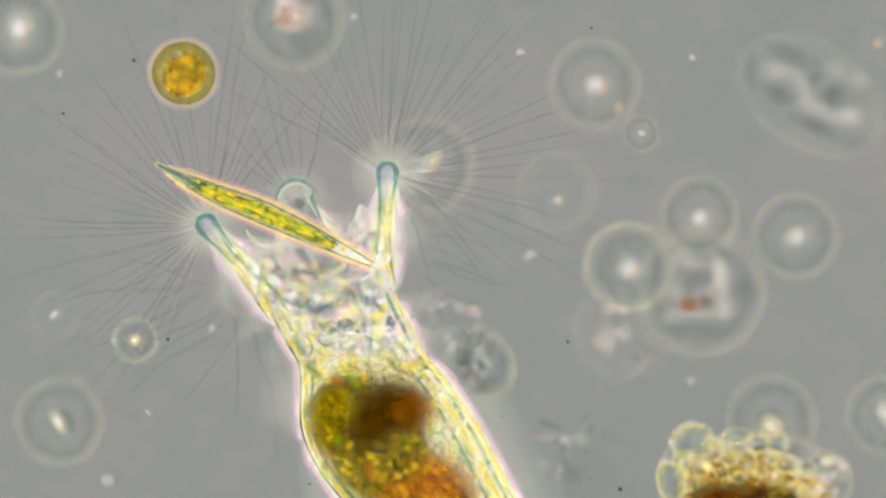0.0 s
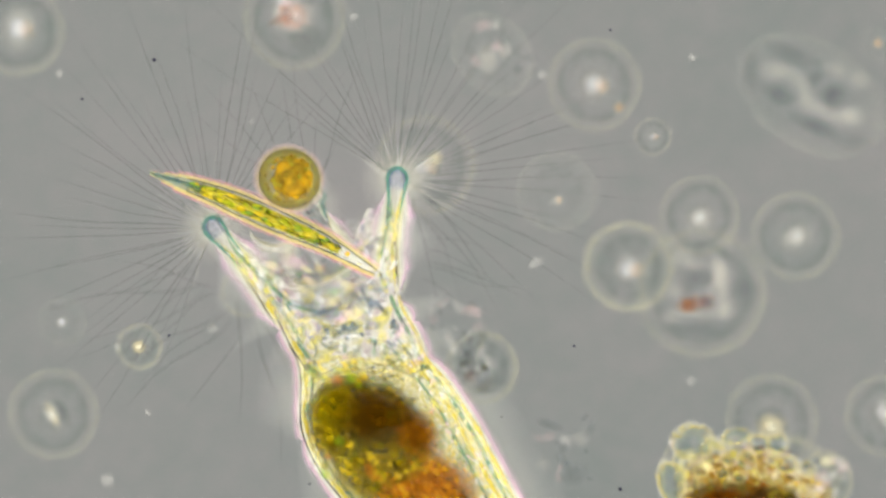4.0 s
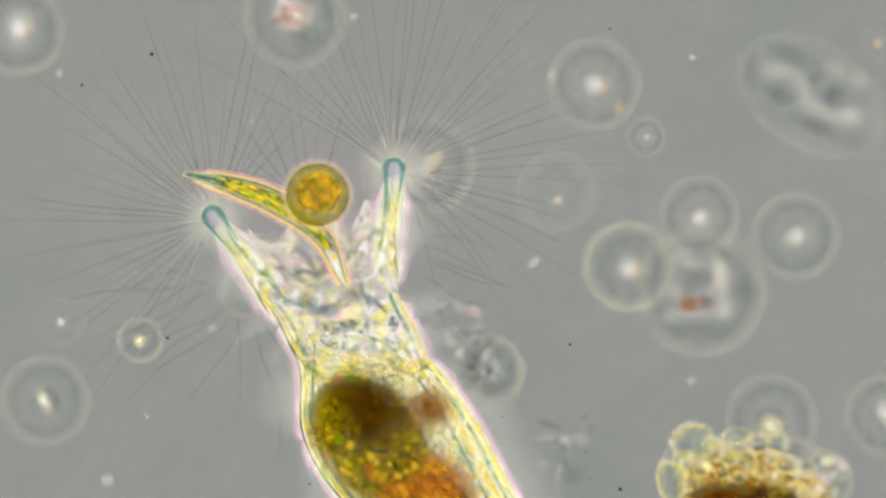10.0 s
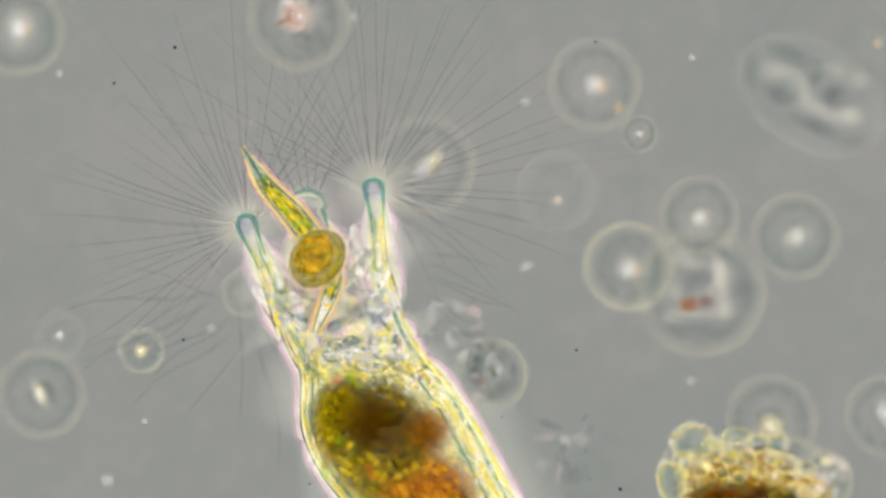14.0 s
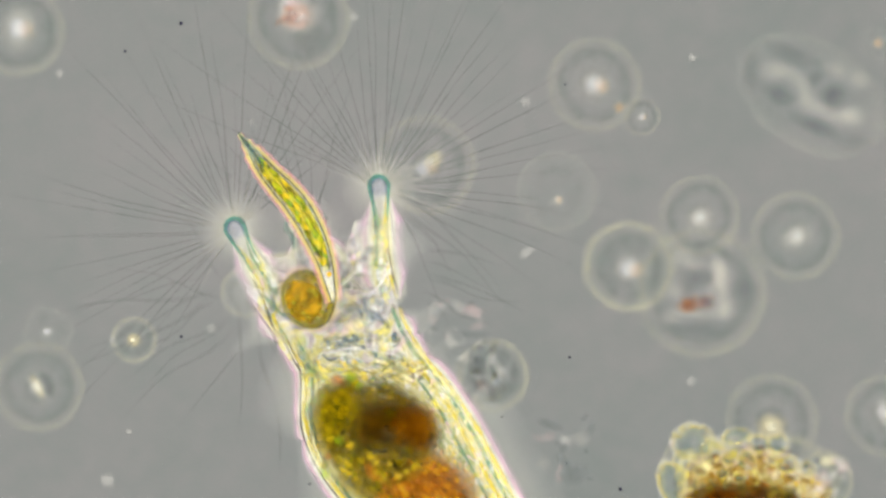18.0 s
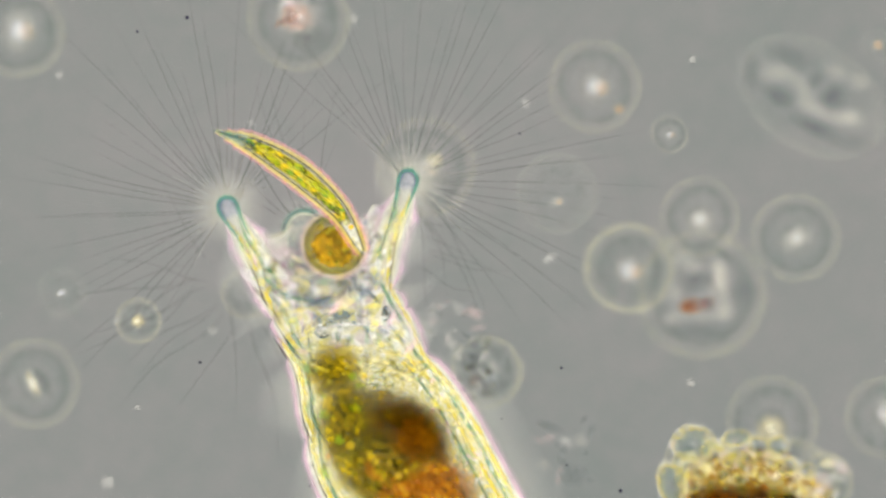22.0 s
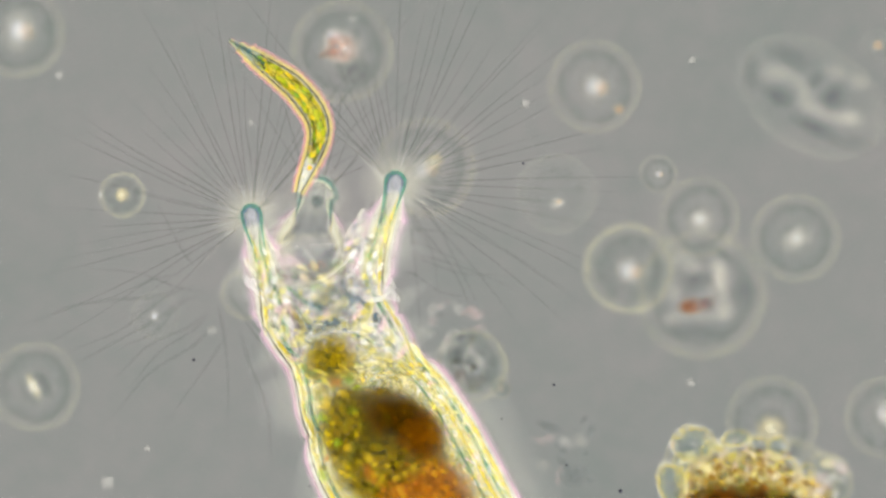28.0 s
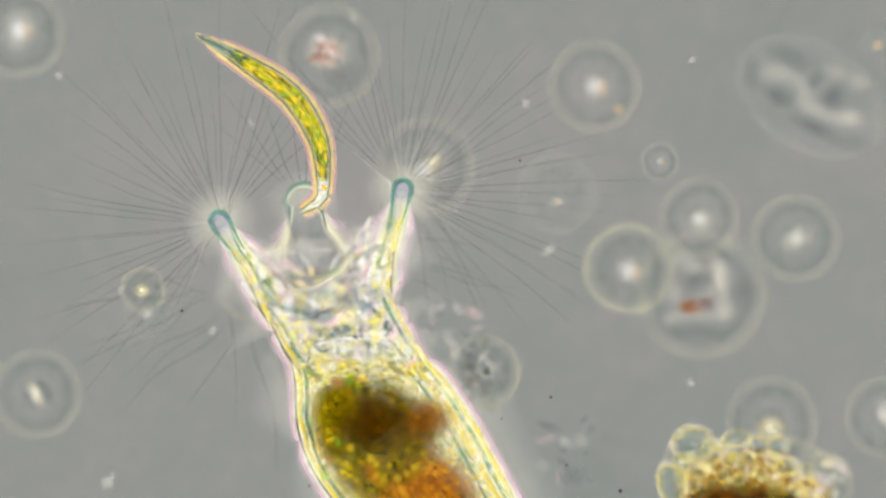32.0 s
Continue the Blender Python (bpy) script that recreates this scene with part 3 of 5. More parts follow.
wall_r = part("corona_wall", bag(HEADS[3:8], 0.25, Z0, 20, 6, 0.05, (30, 12), 1), M_THROAT, BX, label="bright side wall of the feeding cup")
part("flesh", bag(BODY[1:], 0.2, Z0 - 0.003, 28, 34, 0.03, (-20, 0)), M_FLESH, trunk, label="cream granular flesh")
# the two sides of the trunk; the flabby one bends at a joint half way down
side_r = part("body_side", bag(BODY[1:], 0.22, Z0, 28, 4, 0.03, (-20, 0), 1), M_FLESH, BX, label="cream granular side of the trunk")
side_u = part("body_side", bag(BODY[1:8], 0.22, Z0, 28, 4, 0.03, (-20, 0), -1), M_FLESH, BX, label="cream granular side of the trunk")
side_d = part("body_side", bag(BODY[6:], 0.22, Z0 - 0.0015, 28, 5, 0.03, (0, 0), -1), M_FLESH, BX, label="cream granular side of the trunk")
part("throat", bag(HEADS[5:], 0.2, Z0, 28, 6, 0.05, (24, 12)), M_THROAT, head, label="bright mottled throat flesh")


def fold(parent, line, r, mat, z, label="", taper=4):
    """A raised fold of the skin along a line, uneven in width."""
    f = Form()
    pts = lift(line, z)
    w = r * 3.2 * U
    pts = [p + Vector((0, 0, 0.0015 * noise.noise(Vector((i * 0.3, r, z * 50))))) for i, p in enumerate(pts)]
    f.ribbon(pts, w * 0.5, 0, 0.3, 5, -w * 0.5, taper)
    return part("cuticle_fold", f, mat, parent, label=label)


# Lays a film along an edge to carry its painted halo or haze.
def fringe(parent, line, width, z, mat=None, start=0.0, name="slime_fringe", taper=5):
    f = Form()
    f.ribbon(lift(line, z), width * U, 0, 0.1, 7, start * U, taper)
    return part(name, f, mat or M_HALO, parent, label="soft pale halo of light painted on a film")


for side in (-1, 1):
    # wall folds; their yellow and green also paint the lens's colour fringes
    for inset, r, mat in ((2, 1.6, M_FOLD_D), (11, 3.4, M_FOLD_Y), (22, 3.2, M_FOLD_G)) if side < 0 else ((4, 3.2, M_FOLD_Y), (17, 3.4, M_FOLD_G), (33, 3.0, M_FOLD_Y), (52, 2.4, M_FOLD_G)):
        for piece, e in ((side_r, BODY),) if side > 0 else ((side_u, BODY[:8]), (side_d, BODY[5:])):
            fold(piece, edge(e, side, inset, min(7, inset), inset), r, mat, Z0 + 0.012)
        if inset < 30:
            fold(head, edge(HEADS[5:], side, inset, min(6, inset), inset), r, mat, Z0 + 0.012)
            fold(wall_l if side < 0 else wall_r, edge(HEADS[3:7], side, inset, min(6, inset), inset), r, mat, Z0 + 0.012)
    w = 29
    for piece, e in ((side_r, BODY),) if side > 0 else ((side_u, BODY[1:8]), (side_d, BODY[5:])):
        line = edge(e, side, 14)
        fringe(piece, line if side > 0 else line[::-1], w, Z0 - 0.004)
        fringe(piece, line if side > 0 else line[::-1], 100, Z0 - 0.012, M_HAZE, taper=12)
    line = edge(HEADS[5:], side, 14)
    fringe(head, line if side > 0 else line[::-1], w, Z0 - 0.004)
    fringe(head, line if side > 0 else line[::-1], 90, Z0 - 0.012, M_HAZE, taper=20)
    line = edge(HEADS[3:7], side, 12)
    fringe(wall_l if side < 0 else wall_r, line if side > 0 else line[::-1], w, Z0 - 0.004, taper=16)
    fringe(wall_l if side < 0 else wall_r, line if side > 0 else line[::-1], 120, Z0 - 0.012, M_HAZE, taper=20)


def unit_lens(name, mat, n=40, high=0.22):
    f = Form()
    rs = []
    for i in range(0, 25):
        a = math.pi * i / 24
        rs.append([(math.sin(a) * math.cos(2 * math.pi * j / n), math.sin(a) * math.sin(2 * math.pi * j / n), high * math.cos(a)) for j in range(n)])
    f.grid(rs, 0, None, True)
    return f.mesh(name, [mat])


PATCH = {}


def patches(name, parent, n, area, mats, sizes, z, seed, to=None, stretch=(1.0, 2.6), label="", flow=None):
    """Scatters soft patches of tissue; flow: the way most of them lie, in degrees."""
    rnd = random.Random(seed)
    for i in range(n):
        m = mats[rnd.randrange(len(mats))]
        if m.name not in PATCH:
            PATCH[m.name] = unit_lens(name, m, 16, 0.4)
        x, y = area(rnd.random(), rnd.random())
        r, st = rnd.uniform(*sizes), rnd.uniform(*stretch)
        zz = z + rnd.uniform(-0.003, 0.003)
        a = rnd.uniform(0, 180) if flow is None else rnd.gauss(flow, 28)
        p = to(x, y, zz) if to else rel(at(x, y, zz))
        part(name, PATCH[m.name], None, parent, Matrix.Translation(p) @ pose(0, 0, 0, 0, 0, a) @ Matrix.Diagonal((r * st * U, r * U, r * U, 1)))


# gut
def unit_lump(seed, rough=0.3):
    f = Form()
    f.ball((0, 0, 0), 1.0, 0, rough, seed, 2.0, 28)
    return f


def lump(name, parent, x, y, rx, ry, mat, z, seed, turn=0, label="", high=0.45):
    m = Matrix.Translation(rel(at(x, y, z))) @ pose(0, 0, 0, 0, 0, turn) @ Matrix.Diagonal((rx * U, ry * U, min(rx, ry) * high * U, 1))
    return part(name, unit_lump(seed, 0.25), mat, parent, m, label=label)


GZ = Z0 + 0.022
stomach = lump("stomach", trunk, 652, 765, 138, 112, M_GUT, GZ - 0.004, 3.1, -40, "olive-brown stomach full of green food", 0.25)
dark_clump = lump("food_clump", trunk, 685, 735, 108, 66, M_GUT_DARK, GZ + 0.0145, 5.2, 10, "dark brown food clump", 0.25)
side_clump = lump("food_clump", trunk, 612, 742, 62, 92, M_GUT_S, GZ + 0.004, 7.7, 10, "olive food clump", 0.25)
lump("food_clump", trunk, 690, 800, 86, 74, M_GUT_S, GZ + 0.006, 17.7, 40, "olive food clump", 0.25)
lump("food_clump", trunk, 672, 838, 118, 86, M_GUT_S, GZ + 0.001, 33.0, -35, "golden-brown food clump", 0.25)
rust_clump = lump("food_clump", trunk, 757, 720, 56, 52, M_GUT_BALL, GZ + 0.008, 9.1, 0, "rust-brown food clump", 0.3)
upper_clump = lump("food_clump", trunk, 615, 725, 62, 62, M_GUT_SOFT, GZ + 0.009, 21.0, 0, "olive-yellow food clump", 0.25)
lump("intestine", trunk, 752, 872, 150, 100, M_GUT_RED, GZ + 0.002, 11.4, -35, "orange-brown hind gut", 0.25)
lump("intestine", trunk, 850, 985, 110, 95, M_GUT_RED, GZ - 0.006, 13.4, -35, "orange-brown hind gut", 0.25)


def crumbs(name, parent, n, area, sizes, mats, z, seed, label, stretch=1.35):
    """Many small grains in tissue; area gives a place on the map for two numbers from 0 to 1."""
    rnd = random.Random(seed)
    f = Form()
    for i in range(n):
        x, y = area(rnd.random(), rnd.random())
        r = rnd.uniform(*sizes) * U
        a = rnd.uniform(0.8, stretch)
        f.ball(rel(at(x, y, z + rnd.uniform(-0.004, 0.004))), r, rnd.randrange(len(mats)), 0.5, rnd.random() * 50, 1.6, 8, (a, 1 / a, 0.7))
    return part(name, f, mats, parent, label=label, kind="stuff")


def in_edges(edges, y0, y1, margin=10):
    def area(a, b):
        y = y0 + (y1 - y0) * b
        l = between([(e[0], e[1]) for e in edges], y) + margin
        r = between([(e[0], e[2]) for e in edges], y) - margin
        return l + (r - l) * a, y
    return area


right_edge = [(e[0], e[2]) for e in BODY]
patches("gut_patch", trunk, 46, lambda a, b: (565 + 200 * a, 665 + 180 * b), [P_LEAF, P_OLIVE, P_RUST, P_GOLD, P_OLIVE, P_OCHRE], (6, 13), Z0 + 0.0335, 44, stretch=(0.8, 1.8))
left_edge = [(e[0], e[1]) for e in BODY]
patches("gut_patch", trunk, 200, in_edges(BODY, 655, 880, 40), [P_GOLD, P_OLIVE, P_GOLD, P_RUST, P_YELLOW, P_GREEN], (2, 4.5), Z0 + 0.0285, 4, stretch=(0.8, 1.6))
patches("gut_patch", trunk, 60, lambda a, b: (680 + 140 * a, 815 + 80 * b), [P_RUST, P_GOLD, P_RUST, P_BROWN, P_RUST], (2.5, 6), Z0 + 0.034, 42, stretch=(0.8, 1.8))
patches("skin_patch", side_r, 130, lambda a, b: (between(right_edge, 650 + 240 * b) - 12 - 50 * a, 650 + 240 * b), [P_CREAM, P_YELLOW, P_GREY, P_GREEN, P_YELLOW, P_PINK, P_CREAM, P_WHITE], (2, 5), Z0 + 0.036, 5, stretch=(1.0, 3), flow=-57)
patches("skin_patch", side_u, 26, lambda a, b: (between(left_edge, 645 + 130 * b) + 8 + 24 * a, 645 + 130 * b), [P_CREAM, P_YELLOW, P_GREY, P_GREEN, P_GREEN], (3, 7), Z0 + 0.034, 6, stretch=(1.2, 3), flow=-75)
patches("skin_patch", trunk, 110, in_edges(BODY, 638, 676, 12), [P_YELLOW, P_OLIVE, P_CREAM, P_GREEN, P_GOLD, P_OLIVE], (2.5, 6), Z0 + 0.034, 7, stretch=(1.2, 3.2), flow=-8)
for ob, n, area in ((head, 64, in_edges(HEADS, 575, 650, 16)), (wall_l, 32, lambda a, b: (between([(e[0], e[1]) for e in HEADS], 505 + 70 * b) + 14 + 100 * a, 505 + 70 * b)), (wall_r, 32, lambda a, b: (between([(e[0], e[2]) for e in HEADS], 490 + 85 * b) - 14 - 100 * a, 490 + 85 * b))):
    patches("throat_patch", ob, n, area, [P_WHITE, P_BLUE, P_CREAM, P_GREEN, P_PINK, P_GREY, P_YELLOW, P_GREEN, P_YELLOW, P_BLUE, P_WHITE], (3.5, 11), Z0 + 0.026, 8, stretch=(1.0, 3.2))
patches("throat_patch", head, 10, lambda a, b: (560 + 140 * a, 560 + 30 * b), [P_BLUE, P_BLUE, P_GREY], (6, 12), Z0 + 0.03, 9)
patches("cup_patch", cup, 26, lambda a, b: (440 + 220 * a, 440 + 75 * b), [P_GREY, P_WHITE, P_GREY, P_PINK, P_GREEN], (8, 20), Z0 + 0.004, 10, flow=-20)
for jx, jy, ja, jl in ((612, 574, 10, 26), (690, 570, 80, 22)):
    f = Form()
    d = Vector((math.cos(radians(ja)), -math.sin(radians(ja))))
    pts = [rel(at(jx + d.x * jl * (t - 0.5), jy - d.y * jl * (t - 0.5) + 3 * math.sin(t * 6), Z0 + 0.026)) for t in (0, 0.2, 0.4, 0.6, 0.8, 1)]
    f.tube(pts, [1.5 * U, 4 * U, 3 * U, 5 * U, 3 * U, 1.5 * U], 0, 7)
    part("jaw_piece", f, M_JAW, head, label="blue-grey jaw piece")
for ob, r, mat, line in (
        (wall_l, 2.4, M_FOLD_G, [(470, 500), (510, 535), (560, 548)]), (wall_l, 3.4, M_FOLD_S, [(520, 560), (552, 552), (592, 538)]),
        (wall_r, 3.6, M_FOLD_S, [(632, 496), (638, 520), (656, 538), (682, 546)]), (wall_r, 3.0, M_FOLD_T, [(646, 522), (662, 534), (680, 556)]),
        (wall_r, 2.4, M_FOLD_S, [(612, 506), (626, 522), (634, 544)]), (head, 3.0, M_FOLD_S, [(572, 612), (582, 598), (584, 582)]), (head, 2.6, M_FOLD_S, [(690, 590), (704, 604), (720, 626)]),
        (wall_r, 2.4, M_FOLD_W, [(640, 500), (665, 470), (675, 430)]),
        (head, 2.6, M_FOLD_Y, [(530, 640), (600, 628), (680, 640), (740, 655)]), (head, 2.2, M_FOLD_W, [(560, 600), (620, 590), (690, 600)]),
        (head, 2.2, M_FOLD_T, [(625, 573), (618, 567), (605, 568), (597, 574), (605, 580), (618, 579), (625, 573)]),
        (head, 2.2, M_FOLD_T, [(697, 566), (690, 562), (685, 572), (688, 584), (695, 583), (698, 574), (697, 566)]),
        (head, 1.8, M_FOLD_T, [(560, 600), (575, 612), (590, 606)]), (head, 1.8, M_FOLD_G, [(640, 590), (680, 612), (715, 630)]),
        (head, 1.6, M_FOLD_G, [(600, 600), (604, 620), (600, 640)]), (head, 1.6, M_FOLD_D, [(655, 600), (660, 615), (675, 622)]), (head, 1.6, M_FOLD_T, [(540, 590), (552, 612), (548, 632)])):
    fold(ob, line, r, mat, Z0 + 0.027)


def strands(name, parent, n, area, mats, z, seed, label, run=(24, 70), r=(0.8, 1.9), to=None):
    """Fine wandering fibres in the flesh."""
    rnd = random.Random(seed)
    f = Form()
    for i in range(n):
        x, y = area(rnd.random(), rnd.random())
        a = rnd.uniform(0, 2 * math.pi)
        step = rnd.uniform(*run) / 7
        curl = rnd.uniform(-0.35, 0.35)
        pts = []
        for k in range(8):
            zz = z + 0.002 * math.sin(k + i)
            pts.append(to(x, y, zz) if to else rel(at(x, y, zz)))
            x, y, a = x + math.cos(a) * step, y + math.sin(a) * step * 0.6, a + curl + rnd.uniform(-0.3, 0.3)
        g = rnd.uniform(*r) * U
        f.tube(pts, [g * (0.4 + 0.6 * math.sin(math.pi * (k + 0.5) / 8)) for k in range(8)], rnd.randrange(len(mats)), 5)
    return part(name, f, mats, parent, label=label, kind="stuff")


crumbs("jaw_grain_mass", head, 46, lambda a, b: (604 + 46 * b ** 0.5 * math.cos(6.28 * a), 580 + 15 * b ** 0.5 * math.sin(6.28 * a)), (1.2, 2.8), [M_JAW, M_CRUMB_B, M_JAW, M_CRUMB_W], Z0 + 0.03, 25, "dark blue-grey grains round the jaws", 1.8)
strands("fibre_mass", head, 20, in_edges(HEADS, 575, 655, 30), [M_FIBRE_G, M_FIBRE_Y, M_STRAND_V], Z0 + 0.02, 21, "pale and greenish throat fibres", (20, 50), (0.7, 1.3))
strands("fibre_mass", trunk, 30, in_edges(BODY, 640, 690, 24), [M_FIBRE_Y, M_FIBRE_G], Z0 + 0.03, 23, "yellow fibres over the stomach", (20, 50), (0.7, 1.3))


patches("throat_patch", wall_l, 12, lambda a, b: (500 + 70 * a, 508 + 46 * b), [P_GREY, P_GREY, P_GREEN, P_BLUE, P_PINK], (8, 18), Z0 + 0.03, 11, flow=-15)
patches("throat_patch", wall_r, 12, lambda a, b: (576 + 80 * a, 500 + 50 * b), [P_GREY, P_BLUE, P_GREEN, P_GREY, P_CREAM], (8, 18), Z0 + 0.03, 12, flow=20)
patches("cup_patch", cup, 16, lambda a, b: (462 + 130 * a, 466 + 36 * b), [P_DIM_OLIVE, P_GREY, P_DIM_GREY, P_GREEN, P_DIM_RUST, P_CREAM], (5, 12), Z0 + 0.014, 13, stretch=(1.2, 3), flow=-15)


# rims of the cup's far wall
fold(cup, [(434, 402), (444, 420), (464, 433), (490, 435), (514, 425), (530, 406)], 8, M_POCKET, Z0 - 0.01, "bright rim of a pocket in the cup", 12)
fold(cup, [(440, 480), (500, 520), (570, 510), (640, 470)], 7, M_FOLD_W, Z0 + 0.0)
fold(cup, [(432, 448), (456, 480), (500, 504), (556, 500), (606, 472), (636, 436)], 4.5, M_POCKET, Z0 + 0.012, "bright curved rim of the cup", 2)
for line in ([(450, 462), (490, 470), (520, 458)], [(540, 440), (556, 462), (552, 486)], [(590, 470), (604, 446), (626, 430)]):
    fold(cup, line, 3.5, M_FOLD_F, Z0 + 0.01)


# ---- lobes with their bristles; each lobe's origin is its knob, its stalk runs down -Y ----
seta_meshes = []
for v in range(6):
    f = Form()
    rnd = random.Random(40 + v)
    bend, wav = rnd.uniform(-0.035, 0.035), rnd.uniform(-0.003, 0.003)
    pts = [Vector((t, bend * t * t + wav * math.sin(t * 9), 0)) for t in [i / 9 for i in range(10)]]
    # the bristle's girth is set across the length, so that long ones stay thin
    rs = []
    for i, p in enumerate(pts):
        g = (1.0 - 0.75 * i / 9) * U
        rs.append([(p.x, p.y, g), (p.x, p.y - g * 4, -g * 0.5), (p.x, p.y + g * 4, -g * 0.5)])
    f.grid(rs, 0, None, True, along=True)
    seta_meshes.append(f.mesh("seta", [M_SETA]))


SETA_ROOT_GLOW = [m.copy() for m in seta_meshes]
for m in SETA_ROOT_GLOW:
    m.materials[0] = M_SETA_W
SETA_FAR = [m.copy() for m in seta_meshes]
for m in SETA_FAR:
    m.materials[0] = M_SETA_F


def bristles(parent, count, a0, a1, lengths, seed, origin=(0, 0), z=0.0, r0=20, mat=None):
    rnd = random.Random(seed)
    for i in range(count):
        a = radians(a0 + (a1 - a0) * (i + rnd.uniform(-0.4, 0.4)) / max(count - 1, 1))
        length = rnd.uniform(*lengths) * U
        tilt = rnd.uniform(-0.12, 0.12)
        m = Matrix.Translation((origin[0] + math.cos(a) * r0 * U, origin[1] + math.sin(a) * r0 * U, z)) @ Euler((0, tilt, a)).to_matrix().to_4x4() @ Matrix.Diagonal((length, (0.26 + 0.22 * rnd.random()) * (2.6 if mat == M_SETA_F else 1), 1, 1))
        part("seta", (SETA_ROOT_GLOW if mat == M_SETA_W else SETA_FAR if mat else seta_meshes)[rnd.randrange(6)], None, parent, m)


GLOW_MESH = unit_lens("slime_cap", M_GLOW)


def lobe(side, stalk, seed, mat=None):
    """A lobe: stalk is its middle line from the knob down, with half widths, in map steps from the knob."""
    ob = part("lobe", Form_stalk(stalk), mat or M_ARM, BX, label="clear lobe of the crown with a bristly knob")
    # the knob's dark horseshoe rim
    f = Form()
    pts = []
    for i in range(9):
        s = 1 - i / 8
        x, y, w = stalk_at(stalk, s * (38 if mat else 78))
        pts.append((x * U - w * 0.82 * U, -y * U, 0.006))
    for i in range(1, 12):
        a = math.pi - math.pi * i / 12
        pts.append((math.cos(a) * (35 if mat else 17) * U, math.sin(a) * (37 if mat else 19) * U, 0.006))
    for i in range(9):
        x, y, w = stalk_at(stalk, i / 8 * (34 if mat else 60))
        pts.append((x * U + w * 0.82 * U, -y * U, 0.006))
    if mat:
        f.ribbon([Vector(p) for p in pts], 11 * U, 0, 0.2, 7, -9 * U, 6)
        part("knob_rim", f, M_RIM_B, ob, label="soft teal rim of the far lobe")
        f = Form()
        f.ball((3 * U, -4 * U, 0.004), 10 * U, 0, 0.3, seed, 2, 12, (1, 1.2, 0.6))
        part("knob", f, M_KNOB_B, ob, label="small dark teal spot in the far lobe")
    else:
        lobe_knob(ob, f, pts, seed)
    for sg in (-1, 1):
        lobe_side(ob, stalk, seed, side, sg, mat)
    # Lens that carries the knob's painted glow.
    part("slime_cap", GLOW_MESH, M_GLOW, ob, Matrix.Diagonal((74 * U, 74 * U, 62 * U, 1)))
    return ob


def lobe_knob(ob, f, pts, seed):
    """The knob with its rim and lining."""
    f.tube(pts, [3.5 * U * (0.35 + 0.65 * math.sin(math.pi * i / (len(pts) - 1))) for i in range(len(pts))], 0, 6)
    part("knob_rim", f, M_TEAL, ob, label="dark teal rim of the knob")
    f = Form()
    f.ribbon([Vector((x * 0.74, y * 0.8, 0.0075)) for x, y, z in pts[3:-3]], 2.6 * U, 0, 0.2, 5, -2.6 * U, 4)
    part("knob_lining", f, M_SHEEN, ob, label="thin blue-grey lining of the knob")
    f = Form()
    f.ball((0, 0, 0), 16 * U, 0, 0.15, seed, 2, 16, (1, 1.2, 0.7))
    part("knob", f, M_KNOB, ob, label="lavender-grey knob")


def lobe_side(ob, stalk, seed, side, sg, mat):
    """Painted halos and haze, and folds, along one side of a lobe's stalk."""
    line = []
    for i in range(14):
        x, y, w = stalk_at(stalk, 16 + i / 13 * (stalk[-1][1] - 16))
        line.append(Vector((x * U + sg * (w - 2) * U, -y * U, 0.002)))
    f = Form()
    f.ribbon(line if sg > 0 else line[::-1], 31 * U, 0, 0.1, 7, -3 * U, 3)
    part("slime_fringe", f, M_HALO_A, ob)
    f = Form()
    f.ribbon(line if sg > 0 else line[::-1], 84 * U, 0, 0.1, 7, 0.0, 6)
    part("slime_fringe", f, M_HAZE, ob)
    if sg == side and not mat:
        f = Form()
        f.ribbon([p + Vector(((sg * 1.5 + 2 * noise.noise(Vector((i * 0.6, seed, 5)))) * U, 0, 0.009)) for i, p in enumerate(line[4:])], 2.4 * U, 0, 0.3, 5, -2.4 * U, 3)
        part("cuticle_fold", f, M_FOLD_D, ob)
    f = Form()
    f.ribbon([p + Vector((-sg * (5 + 2 * noise.noise(Vector((i * 0.7, seed, sg)))) * U, 0, 0.008)) for i, p in enumerate(line)], 4.5 * U, 0, 0.3, 5, -4.5 * U, 3)
    part("cuticle_fold", f, M_FOLD_F if mat else M_FOLD_G if sg * side < 0 else M_FOLD_Y, ob)


def stalk_at(stalk, s):
    x = between([(q[1], q[0]) for q in stalk], s)
    w = between([(q[1], q[2]) for q in stalk], s)
    return x, s, w


def Form_stalk(stalk):
    f = Form()
    rs = []
    n = 18
    for i in range(24):
        s = stalk[-1][1] * i / 23
        x, y, w = stalk_at(stalk, s)
        rs.append([((x + w * math.cos(a)) * U, -y * U, w * 0.6 * math.sin(a) * U) for a in (2 * math.pi * j / n for j in range(n))])
    cap = []
    for k in (1, 0.8, 0.5, 0.05):
        w = stalk[0][2]
        cap.append([(w * k * math.cos(a) * U, math.sqrt(1 - k * k) * w * U, w * k * 0.6 * math.sin(a) * U) for a in (2 * math.pi * j / n for j in range(n))])
    f.grid(cap[::-1] + rs, 0, None, True, False, True)
    return f


ARM_L = [(0, 0, 21), (0, 22, 17), (3, 55, 12), (6, 100, 14), (10, 150, 19), (7, 215, 23)]
ARM_R = [(0, 0, 21), (-1, 22, 17), (-4, 55, 13), (-10, 90, 13), (-14, 130, 15), (-10, 200, 19)]
lobe_l = lobe(-1, ARM_L, 1.5)
lobe_r = lobe(1, ARM_R, 2.5)
LOBE_B = [(0, 0, 31), (0, 25, 35), (1, 52, 38), (3, 74, 50), (5, 95, 57), (5, 120, 52), (4, 145, 34)]
lobe_b = lobe(1, LOBE_B, 3.5, M_ARM_D)
